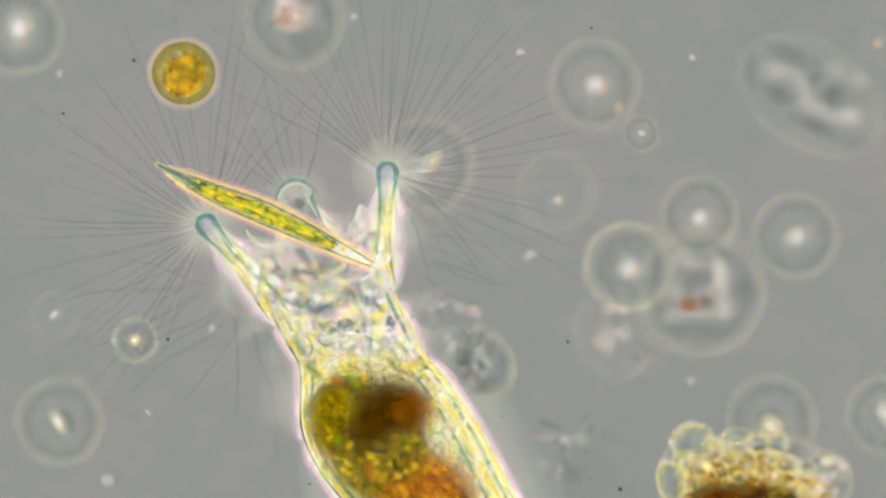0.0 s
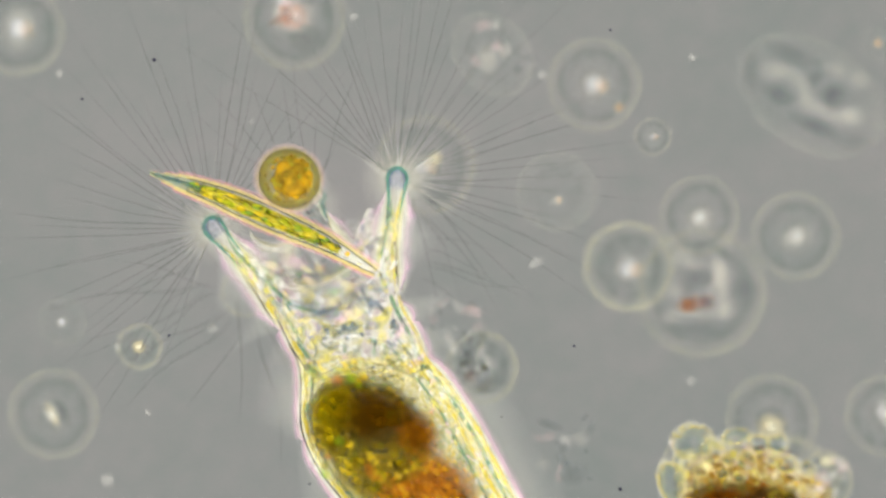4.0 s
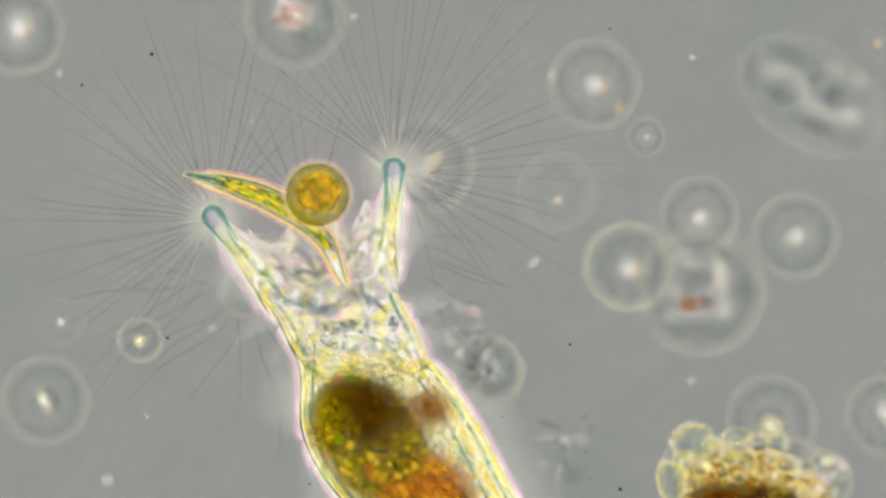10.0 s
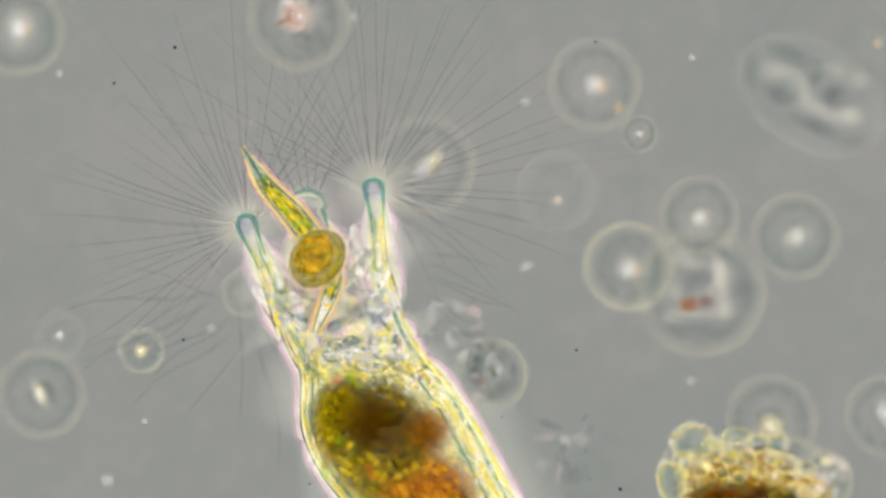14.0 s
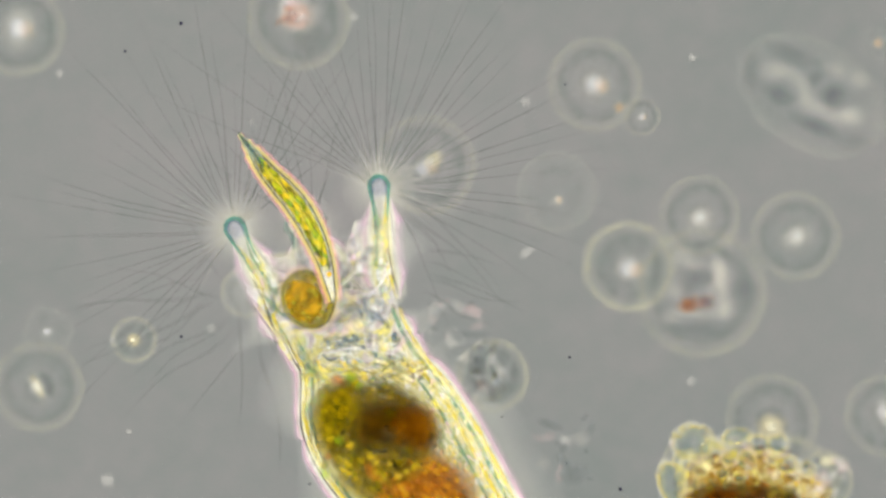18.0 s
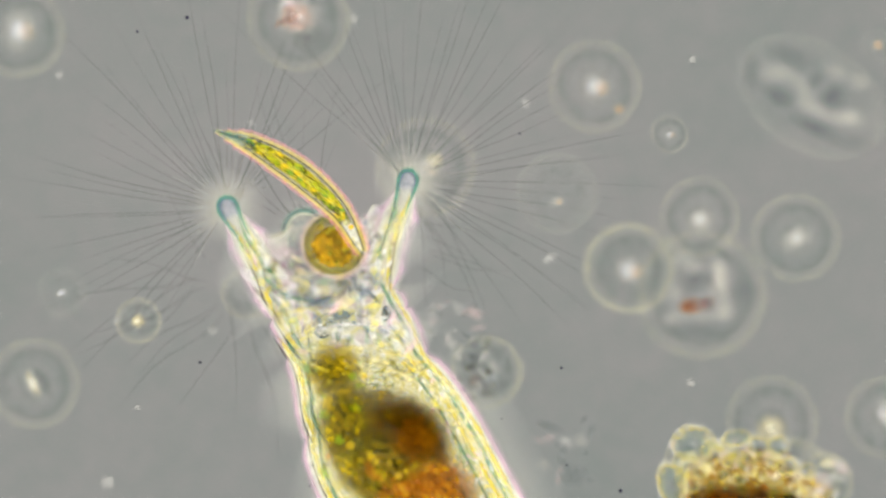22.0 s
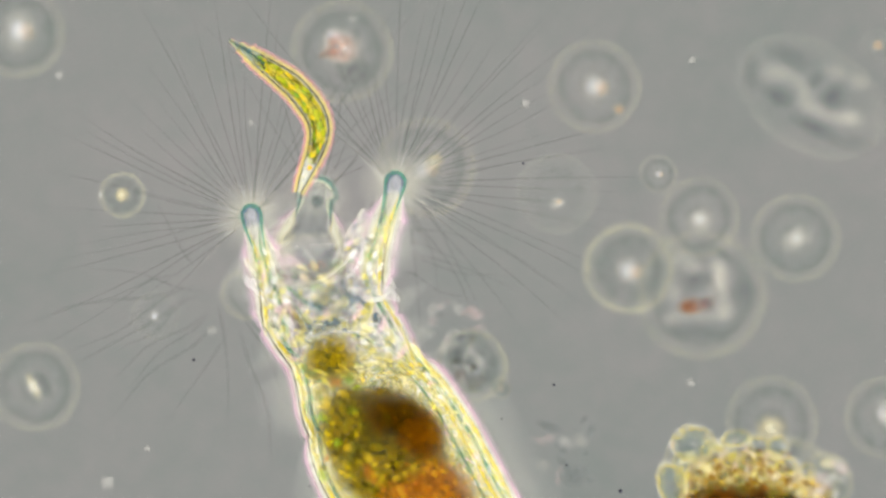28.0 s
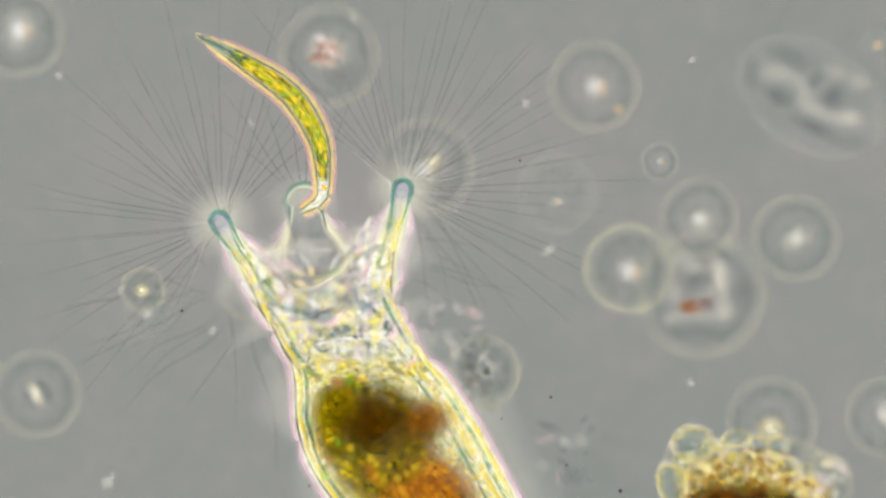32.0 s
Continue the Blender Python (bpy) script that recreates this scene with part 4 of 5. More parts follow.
PUFF_MESH = unit_lens("lobe_web", M_PUFF, 28, 0.5)
# bright rim round the far lobe's vase shape
f = Form()
pts = []
for sg in (-1, 1):
    for i in range(12):
        x, y, w = stalk_at(LOBE_B, (30 + i * 9.5) if sg < 0 else (30 + (11 - i) * 9.5))
        pts.append(Vector(((x + sg * w) * U, -y * U, 0.007)))
f.ribbon(pts, 13 * U, 0, 0.2, 7, -13 * U, 2)
part("lobe_rim", f, M_POCKET, lobe_b, label="bright cream rim of the far lobe")
# bright inner side of a lobe
f = Form()
f.ball((-46 * U, -116 * U, -0.004), 56 * U, 0, 0.35, 9.5, 1.6, 28, (0.46, 1, 0.3))
part("inner_side", f, M_INNER, lobe_r, label="bright mottled inner side of the lobe")
f = Form()
f.ball((26 * U, -160 * U, -0.004), 60 * U, 0, 0.35, 4.5, 1.6, 28, (0.42, 1, 0.3))
part("inner_side", f, M_INNER, lobe_l, label="bright mottled inner side of the lobe")
patches("inner_patch", lobe_r, 22, lambda a, b: (-68 + 44 * a, 74 + 84 * b), [P_BLUE, P_WHITE, P_GREEN, P_YELLOW, P_WHITE, P_PINK, P_CREAM, P_GREY], (4, 10), 0.012, 71, lambda x, y, z: Vector((x * U, -y * U, z)), (1.1, 2.6), "", 75)
patches("inner_patch", lobe_l, 22, lambda a, b: (-6 + 44 * a, 96 + 104 * b), [P_WHITE, P_CREAM, P_GREEN, P_YELLOW, P_WHITE, P_PINK, P_CREAM, P_GREY], (5, 11), 0.012, 72, lambda x, y, z: Vector((x * U, -y * U, z)), (1.1, 2.6), "", 75)
for ob, px, py, rx, ry, tu in ((lobe_r, -34, 118, 46, 60, 15), (lobe_r, -20, 175, 50, 46, 0), (lobe_l, 24, 150, 26, 50, 8), (lobe_l, 32, 180, 36, 44, 0), (lobe_b, 0, 122, 60, 36, 0)):
    part("lobe_web", PUFF_MESH, None, ob, Matrix.Translation((px * U, -py * U, -0.002)) @ pose(0, 0, 0, 0, 0, tu) @ Matrix.Diagonal((rx * U, ry * U, 24 * U, 1)), "soft white web of the lobe")
for px, py, rx, ry in ((560, 446, 88, 42), (648, 440, 34, 48), (490, 456, 48, 38)):
    part("cup_web", PUFF_MESH, None, cup, Matrix.Translation(rel(at(px, py, Z0 - 0.012))) @ Matrix.Diagonal((rx * U, ry * U, 24 * U, 1)), "soft white web of the cup")
for ob, st, sd in ((lobe_l, ARM_L, 31), (lobe_r, ARM_R, 32)):
    def down_arm(a, b, st=st):
        s_ = 45 + 150 * b
        x, _, w = stalk_at(st, s_)
        return x + (2 * a - 1) * w * 0.8, s_
    patches("lobe_patch", ob, 44, down_arm, [P_YELLOW, P_GREEN, P_WHITE, P_CREAM, P_YELLOW, P_GREEN, P_PINK, P_LEAF, P_WHITE], (2.5, 5.5), 0.012, sd, lambda x, y, z: Vector((x * U, -y * U, z)), (1.2, 3.5), "", 85)
bristles(lobe_l, 36, 15, 212, (260, 560), 11)
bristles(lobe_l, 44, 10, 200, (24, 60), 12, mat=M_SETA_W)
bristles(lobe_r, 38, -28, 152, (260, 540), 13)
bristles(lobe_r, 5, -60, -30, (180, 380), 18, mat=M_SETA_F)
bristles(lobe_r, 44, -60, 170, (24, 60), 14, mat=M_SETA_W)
# Longer pale streaks that paint the haze of light round the lobes.
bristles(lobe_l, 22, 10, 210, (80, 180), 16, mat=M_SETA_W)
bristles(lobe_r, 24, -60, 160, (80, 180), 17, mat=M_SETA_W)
bristles(lobe_b, 8, 50, 130, (180, 330), 15)
for k in range(18):
    o = rel(at(390 + 70 * (k % 7) / 6, 470 + 90 * (k % 7) / 6, Z0 - 0.02))
    bristles(head, 1, 196 + 5 * k, 0, (190, 400), 60 + k, (o.x, o.y), o.z, 30, M_SETA_F)
for k in range(5):
    o = rel(at(700, 420 + 14 * k, Z0 - 0.02))
    bristles(head, 1, 4 - 7 * k, 0, (150, 320), 90 + k, (o.x, o.y), o.z, 30, M_SETA_F)

M_BLOCK = [tissue("plastid_" + n, [(0.3, srgb(*a)), (0.7, srgb(*b))], 160, 3) for n, a, b in (("yellow", (214, 186, 4), (244, 222, 26)), ("lime", (158, 164, 6), (196, 194, 16)), ("green", (104, 146, 36), (146, 176, 56)), ("gold", (206, 172, 8), (240, 212, 14)))]
# ---- the spindle-shaped alga, in rigid pieces along its length ----
SEGS, SPAN = 18, 432.0
GIRTH = [(0, 3), (0.06, 6), (0.14, 10), (0.24, 14), (0.36, 18), (0.5, 19.5), (0.64, 17.5), (0.76, 14), (0.88, 9.5), (0.96, 6.5), (1.0, 3.5)]
alga = thing("spindle_alga", at(470, 380, 0.085), "long yellow-green spindle-shaped algal cell with clear tips", "alga")
pieces = []
for i in range(SEGS):
    rnd = random.Random(200 + i)
    half = SPAN / SEGS / 2
    f, g = Form(), Form()
    xs = [-half * 1.12, -half * 0.5, 0, half * 0.5, half * 1.12]
    rad = [between(GIRTH, (i + 0.5 + x / half / 2) / SEGS) for x in xs]
    mid = (i + 0.5) / SEGS
    clear = mid < 0.15 or mid > 0.84
    f.tube([(x * U, 0, 0) for x in xs], [r * U for r in rad], 0, 14, 0.85, False)
    for sg in (-1, 1):
        f.tube([(x * U, sg * r * 0.97 * U, 0.001) for x, r in zip(xs, rad)], 1.05 * U, 1, 5)
        pts = [(x * U, sg * (r - 3) * U, -0.0005) for x, r in zip(xs[1:4], rad[1:4])]
        pts = [(-half * U, sg * (between(GIRTH, i / SEGS) - 3) * U, -0.0005)] + pts[1:2] + [(half * U, sg * (between(GIRTH, (i + 1) / SEGS) - 3) * U, -0.0005)]
        # ribbon holding the painted halo of this side
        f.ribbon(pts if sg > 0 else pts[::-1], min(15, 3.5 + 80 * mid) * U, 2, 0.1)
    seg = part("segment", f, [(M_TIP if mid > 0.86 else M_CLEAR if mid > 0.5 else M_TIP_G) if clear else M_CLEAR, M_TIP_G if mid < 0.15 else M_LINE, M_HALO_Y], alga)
    if not clear:
        g.tube([(x * U, 0, 0.001) for x in xs], [r * (0.72 if 0.2 < mid < 0.7 else 0.55) * U for r in rad], 0, 12, 0.8, False)
        part("plastid", g, M_CHLORO, seg)
        for k in range(3):
            bx, by, br, bs = rnd.uniform(-0.8, 0.8) * half, rnd.uniform(-0.55, 0.55) * rad[2], rnd.uniform(0.13, 0.2) * rad[2], rnd.uniform(1.8, 3.4)
            q = Form()
            q.ball((0, 0, 0), br * U, 0, 0.3, i * 3 + k, 1.5, 14, (bs, 1, 0.35))
            q.ball((0, 0, -0.5 * br * U), (br + 0.8) * U, 1, 0.3, i * 3 + k, 1.5, 14, (bs * 0.92, 1, 0.3))
            part("plastid_block", q, [M_BLOCK[rnd.randrange(4)], M_LINE], seg, Matrix.Translation((bx * U, by * U, 0.78 * rad[2] * U)) @ pose(0, 0, 0, 0, 0, rnd.uniform(-16, 16)))
        patches("plastid_block", seg, 6, lambda a, b, r=rad[2]: ((2 * a - 1) * half, (2 * b - 1) * 0.6 * r), [P_OLIVE, P_LEAF, P_LEAF, P_GOLD, P_YELLOW], (2.5, 5), 0.0, 300 + i, lambda x, y, z, r=rad[2]: Vector((x * U, y * U, 0.74 * r * U)), (1.6, 3.2), "", 0)
    else:
        patches("plastid_block", seg, 4, lambda a, b, r=rad[2]: ((2 * a - 1) * half, (2 * b - 1) * 0.6 * r), [P_GREEN, P_BLUE, P_CREAM] if mid < 0.5 else [P_CREAM, P_WHITE, P_YELLOW], (2, 4), 0.0, 320 + i, lambda x, y, z, r=rad[2]: Vector((x * U, y * U, 0.74 * r * U)), (1.6, 3.2), "", 0)
    if mid < 0.2:
        q = Form()
        q.tube([(x * U, 0.1 * r * U, 0.6 * r * U) for x, r in zip(xs, rad)], [r * 0.45 * U for r in rad], 0, 8, 0.6, False)
        part("tip_thread", q, M_TIP_T, seg, label="dark teal thread in the clear tip")
    if 0.84 < mid < 0.88:
        q = Form()
        q.ball((half * 0.2 * U, 2 * U, rad[2] * 0.7 * U), 4.2 * U, 0, 0.3, 4, 2, 10)
        part("eye_spot", q, M_ORANGE, seg, label="orange spot")
    if not clear:
        q = Form()
        for k in range(4):
            y0, y1 = rnd.uniform(-0.75, 0.75), rnd.uniform(-0.75, 0.75)
            q.tube([(x * U, (y0 + (y1 - y0) * t) * r * U, r * 0.72 * U) for x, r, t in zip(xs, rad, (0, 0.25, 0.5, 0.75, 1))], rnd.uniform(0.6, 1.1) * U, k % 2, 5)
        part("fibre_mass", q, [M_LINE, M_LEAF], seg, kind="stuff")
    pieces.append(seg)

# ---- the golden round cell ----
gold = thing("round_alga", at(325, 130, 0.112), "golden-brown round algal cell with a clear wall", "alga")
f = Form()
f.ball((0, 0, 0), 51 * U, 0, 0.03, 2, 1, 32, (1, 1, 0.7))
part("cell_wall", f, M_GOLD_WALL, gold, label="clear yellowish cell wall")
f = Form()
f.ball((3 * U, -4 * U, 0), 35 * U, 0, 0.24, 6, 2.2, 32, (1, 0.95, 0.7))
part("plastid", f, M_GOLD, gold, label="lumpy golden plastid")
f = Form()
f.tube([(math.cos(2 * math.pi * j / 48) * 51 * U, math.sin(2 * math.pi * j / 48) * 51 * U, 0) for j in range(49)], 1.1 * U, 0, 6, 1, False)
part("wall_rim", f, M_LINE, gold)
f = Form()
f.tube([(math.cos(2 * math.pi * j / 48) * 44.5 * U, math.sin(2 * math.pi * j / 48) * 44.5 * U, 0) for j in range(49)], 5.4 * U, 0, 10, 0.8, False)
part("wall_layer", f, M_GOLD_RING, gold, label="olive-green inner layer of the wall")
f = Form()
# ring-shaped ribbon with the cell's halo painted in
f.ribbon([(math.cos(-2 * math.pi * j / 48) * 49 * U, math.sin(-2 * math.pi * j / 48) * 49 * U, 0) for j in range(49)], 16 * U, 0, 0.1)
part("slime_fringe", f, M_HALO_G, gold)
f = Form()
f.tube([(math.cos(2 * math.pi * j / 48) * 37 * U, math.sin(2 * math.pi * j / 48) * 37 * U, 8 * U) for j in range(49)], 5 * U, 0, 8, 0.6, False)
part("inner_layer", f, M_GOLD_GAP, gold, label="dull brown layer round the plastid")
rnd = random.Random(77)
f = Form()
for i in range(110):
    d = Vector((rnd.gauss(0, 1), rnd.gauss(0, 1), rnd.gauss(0, 1))).normalized()
    f.ball(Vector((d.x, d.y, d.z * 0.72)) * 39.5 * U, rnd.uniform(2.0, 4.2) * U, rnd.randrange(3), 0.4, rnd.random() * 30, 2, 8)
part("grain_mass", f, [M_GOLD, M_CRUMB_Y, M_GOLD], gold, label="gold and rust grains", kind="stuff")

# ---- round cells lying on the slide, out of the focal plane; blur and diffraction rings are painted in ----
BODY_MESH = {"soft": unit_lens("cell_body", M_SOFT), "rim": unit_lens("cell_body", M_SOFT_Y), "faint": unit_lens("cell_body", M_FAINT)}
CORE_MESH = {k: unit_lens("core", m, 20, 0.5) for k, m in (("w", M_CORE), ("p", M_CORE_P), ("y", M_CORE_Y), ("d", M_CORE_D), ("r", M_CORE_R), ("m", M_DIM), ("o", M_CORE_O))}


def cell(x, y, r, look_, cores, label, squash=1.0, turn=0.0, name="drifting_cell", group="round cells on the slide"):
    """cores: kind, place from the middle and size in parts of the radius, stretch, turn."""
    ob = thing(name, at(x, y, 0.22 * r * U), label, "cell", group)
    ob.rotation_euler = (0, 0, radians(turn))
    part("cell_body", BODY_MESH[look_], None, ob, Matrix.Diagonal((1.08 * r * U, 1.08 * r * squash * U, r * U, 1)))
    # an orange colour fringe is painted beside each large white core
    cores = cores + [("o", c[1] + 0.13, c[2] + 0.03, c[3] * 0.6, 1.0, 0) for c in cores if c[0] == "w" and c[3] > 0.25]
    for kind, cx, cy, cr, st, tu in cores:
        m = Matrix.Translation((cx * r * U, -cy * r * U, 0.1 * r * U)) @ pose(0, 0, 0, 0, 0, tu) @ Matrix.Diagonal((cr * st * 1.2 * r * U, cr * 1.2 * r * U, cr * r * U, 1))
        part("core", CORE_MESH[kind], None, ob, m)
    return ob


PALE = "pale grey round cell with a bright core"
cell(35, 55, 86, "soft", [("w", 0, -0.05, 0.4, 1.3, 90), ("w", 0, -0.1, 0.24, 1.4, 90)], PALE)
c_top = cell(520, 35, 98, "soft", [("p", 0, -0.05, 0.36, 1.2, 10), ("d", 0.2, 0.35, 0.3, 1.2, 0), ("w", -0.2, -0.3, 0.16, 1.4, 30)], "pale grey round cell with a pink-white core")
cell(1052, 150, 88, "soft", [("w", 0, 0, 0.34, 1, 0), ("o", 0.5, 0.48, 0.14, 1, 0)], PALE)
cell(1238, 382, 76, "soft", [("m", 0, 0.05, 0.34, 1.2, 20), ("w", 0, 0.05, 0.2, 1.2, 20)], PALE)
cell(1112, 472, 87, "rim", [("w", 0, 0.03, 0.34, 1, 0)], "pale out-of-focus round cell with a painted yellowish ring")
cell(1408, 418, 84, "soft", [("m", 0, 0, 0.32, 1.3, 30), ("w", 0, 0, 0.18, 1.3, 30)], PALE)
big_cell = cell(1241, 519, 123, "soft", [], "large clear cell with a rust-brown core and white flecks")
cell(1365, 745, 89, "soft", [("y", -0.02, 0.12, 0.32, 1.1, 0)], "pale round cell with a warm white core")
cell(753, 293, 95, "soft", [("w", 0, 0.02, 0.26, 1.8, 40), ("y", 0.15, -0.1, 0.16, 1.5, 40)], "pale round cell with a white streak")
c_side = cell(852, 655, 70, "rim", [("d", -0.2, 0.1, 0.4, 1.2, 60), ("w", 0.1, 0.15, 0.22, 1.6, 70), ("d", -0.35, -0.3, 0.35, 1, 0), ("r", -0.3, 0.25, 0.2, 1, 0)], "clear cell with dark olive bits beside the rotifer", name="clear_cell")
c_dot = cell(1135, 236, 36, "soft", [("w", 0, 0, 0.3, 1, 0)], "small pale cell with a bright dot")
c_small = cell(240, 602, 44, "rim", [("y", 0, 0, 0.34, 1, 0), ("y", 0, 0, 0.22, 1, 0), ("w", 0, 0, 0.16, 1, 0), ("w", -0.9, 0, 0.2, 0.6, 0)], "small clear cell with a yellow-white dot")
c_left = cell(97, 557, 46, "faint", [("w", 0, 0, 0.24, 1.2, 30), ("w", 0, 0, 0.16, 1, 0)], "faint small cell with a white dot")
c_lens = cell(104, 745, 86, "soft", [("y", 0, 0, 0.12, 2.6, -62), ("w", 0, 0, 0.2, 1.8, -62), ("d", 0.2, -0.04, 0.14, 2.6, -62)], "pale cell with a white streak")
cell(985, 340, 76, "faint", [("m", 0, 0.2, 0.16, 1.2, 0), ("o", 0.06, 0.2, 0.1, 1, 0)], "faint grey cell with a dim dot")
cell(1566, 735, 78, "soft", [("w", -0.05, -0.1, 0.4, 0.6, 0)], PALE)
cell(435, 518, 48, "rim", [], "clear round cell beside a lobe", name="clear_cell")
cell(1553, 77, 30, "faint", [("o", 0, 0, 0.4, 1, 0)], "faint small cell with a pink dot")
twin = cell(1436, 169, 150, "faint", [], "sausage-shaped pair of pale cells with dark spots", 0.68, -32, "twin_cell")
swimmer = cell(1080, 590, 70, "faint", [("m", -0.2, 0, 0.3, 1.6, 60), ("m", 0.3, 0.1, 0.22, 1.4, 60)], "faint swimming cell with pale stripes", 1.25, 30, "swimming_cell", "swimmers")
patches("cell_patch", swimmer, 9, lambda a, b: (-45 + 90 * a, -55 + 110 * b), [P_DIM_PINK, P_DIM_GREY, P_DIM_WHITE, P_DIM_PINK], (9, 16), 0.012, 67, lambda x, y, z: Vector((x * U, -y * U, z)), (1.2, 2.4))

c_bead = cell(1000, 960, 20, "rim", [("w", 0, 0, 0.5, 1, 0), ("d", 0, 0, 0.7, 1, 0)], "tiny round bead with a white centre", name="clear_bead")
patches("cell_patch", c_side, 44, lambda a, b: (-56 + 70 * a, -60 + 110 * b), [P_DIM_GREY, P_DIM_OLIVE, P_GREY, P_DIM_GREY, P_DIM_WHITE, P_DIM_OLIVE, P_DIM_WHITE], (5, 12), 0.008, 51, lambda x, y, z: Vector((x * U, -y * U, z)))
debris = thing("debris_flake", at(800, 575, 0.004), "grey crumbly flake of debris", "debris")
patches("debris_crumb", debris, 26, lambda a, b: (-46 + 96 * a, -46 + 80 * b), [P_DIM_GREY, P_DIM_WHITE, P_DIM_PINK], (5, 12), 0.004, 52, lambda x, y, z: Vector((x * U, -y * U, z)))
debris_b = thing("debris_flake", at(985, 790, 0.004), "grey crumbly flake of debris", "debris")
patches("debris_crumb", debris_b, 12, lambda a, b: (-40 + 110 * a, -60 + 120 * b), [P_DIM_GREY, P_DIM_GREY, P_DIM_WHITE, P_DIM_PINK], (5, 12), 0.004, 53, lambda x, y, z: Vector((x * U, -y * U, z)))

def local(x, y, z):
    return Vector((x * U, -y * U, z))


patches("cell_patch", c_top, 9, lambda a, b: (-28 + 60 * a, -30 + 50 * b), [P_DIM_PINK, P_DIM_WHITE, P_DIM_RUST, P_DIM_GREY], (8, 14), 0.012, 65, local)


def spot(parent, turn, x, y, rx, ry, mat, ang=0):
    """A soft spot inside a cell that lies turned on the slide; the place is given from the cell's middle."""
    if mat.name not in PATCH:
        PATCH[mat.name] = unit_lens("inner_spot", mat, 16, 0.4)
    back = pose(0, 0, 0, 0, 0, -turn)
    part("inner_spot", PATCH[mat.name], None, parent, back @ Matrix.Translation((x * U, -y * U, 0.014)) @ pose(0, 0, 0, 0, 0, ang) @ Matrix.Diagonal((rx * U, ry * U, 8 * U, 1)))


for x, y, rx, ry, mat, ang in ((-42, -68, 34, 26, P_SPOT_W, 20), (-16, -30, 40, 30, P_SPOT_D, 0), (32, -32, 24, 46, P_SPOT_W, 5), (32, -40, 16, 24, P_SPOT_W, 0), (-24, 19, 32, 20, P_SPOT_R, 10), (-30, 22, 18, 14, P_SPOT_R, 0), (4, 14, 18, 18, P_SPOT_M, 0), (36, 30, 30, 24, P_SPOT_W, 0), (74, -5, 36, 40, P_SPOT_D, 0), (-8, 66, 70, 18, P_SPOT_D, 0), (30, -20, 20, 34, P_SPOT_W, 0), (-56, 40, 30, 20, P_SPOT_W, 30), (-52, -4, 24, 22, P_SPOT_W, 0), (20, -56, 18, 16, P_SPOT_W, 0), (-6, 36, 60, 14, P_SPOT_W, 0), (26, -44, 20, 26, P_SPOT_W, 10), (38, 22, 22, 30, P_SPOT_W, 0), (22, -8, 26, 40, P_SPOT_W, 0), (-20, -52, 26, 18, P_SPOT_W, 0)):
    spot(big_cell, 0, x, y, rx, ry, mat, ang)
for x, y, rx, ry, mat, ang in ((-26, 26, 18, 16, P_SPOT_W, 0), (-16, -44, 12, 34, P_SPOT_D, 70), (42, -18, 22, 18, P_SPOT_W, 0), (30, 46, 34, 26, P_SPOT_D, 20)):
    spot(debris_b, 0, x, y, rx, ry, mat, ang)
for x, y, rx, ry, mat, ang in (
        (-72, 0, 40, 26, P_SPOT_D, -25), (-64, 4, 30, 20, P_SPOT_D, -25), (34, 4, 34, 36, P_SPOT_D, -30), (30, 4, 26, 28, P_SPOT_D, 0), (-44, -70, 66, 26, P_SPOT_D, -22),
        (-116, -40, 24, 50, P_SPOT_D, 0), (2, -28, 22, 26, P_SPOT_D, -40), (-4, 58, 64, 22, P_SPOT_D, -24), (10, 64, 44, 18, P_SPOT_D, -24), (72, 88, 56, 24, P_SPOT_D, -6),
        (-78, -42, 36, 26, P_SPOT_W, 10), (-58, -40, 30, 20, P_SPOT_W, 0), (-32, -24, 34, 20, P_SPOT_W, -35), (-18, 2, 24, 30, P_SPOT_W, 0), (-14, 20, 26, 22, P_SPOT_W, 0),
        (14, 32, 34, 20, P_SPOT_W, -20), (44, 42, 32, 24, P_SPOT_W, -10), (68, 42, 32, 28, P_SPOT_W, 0), (38, -42, 34, 20, P_SPOT_W, -25), (78, -24, 26, 22, P_SPOT_W, -20), (62, 40, 20, 18, P_SPOT_W, 0)):
    spot(twin, -32, x, y, rx, ry, mat, ang)

# ---- loose grains in the water ----
grain_f = Form()
grain_f.ball((0, 0, 0), U, 0, 0.3, 3, 2, 10)
GRAIN_D = grain_f.mesh("grain", [M_SPECK])
GRAIN_W = unit_lens("grain", M_SPARK, 14, 0.8)


def grain(x, y, r, dark=True, stretch=1.0, turn=0):
    ob = tagged(new("floating_grain", GRAIN_D if dark else GRAIN_W), label="tiny dark violet grain in the water" if dark else "tiny bright grain in the water", category="grain", group="grains in the water")
    ob.matrix_basis = Matrix.Translation(at(x, y, r * U)) @ pose(0, 0, 0, 0, 0, turn) @ Matrix.Diagonal((0.75 * r * stretch, 0.75 * r, 0.75 * r, 1) if dark else (r * stretch * 1.9 * U, r * 1.9 * U, r * U, 1))
    return ob


g1, g2, g3, g4, g5 = grain(237, 107, 5), grain(112, 201, 3.6), grain(297, 601, 4), grain(1005, 605, 3.4), grain(1047, 50, 3.2)
g6 = grain(940, 452, 6, False, 1.7, 30)
g7 = grain(920, 92, 6, False)
g8 = grain(262, 730, 4, False)
for gx, gy, gr in ((548, 857, 4), (1098, 866, 5), (888, 738, 3), (1003, 820, 3)):
    grain(gx, gy, gr)
for gx, gy, gr in ((445, 215, 4), (1225, 103, 5), (1222, 675, 6), (375, 582, 6), (190, 850, 9), (105, 130, 5), (625, 30, 6)):
    grain(gx, gy, gr, False)

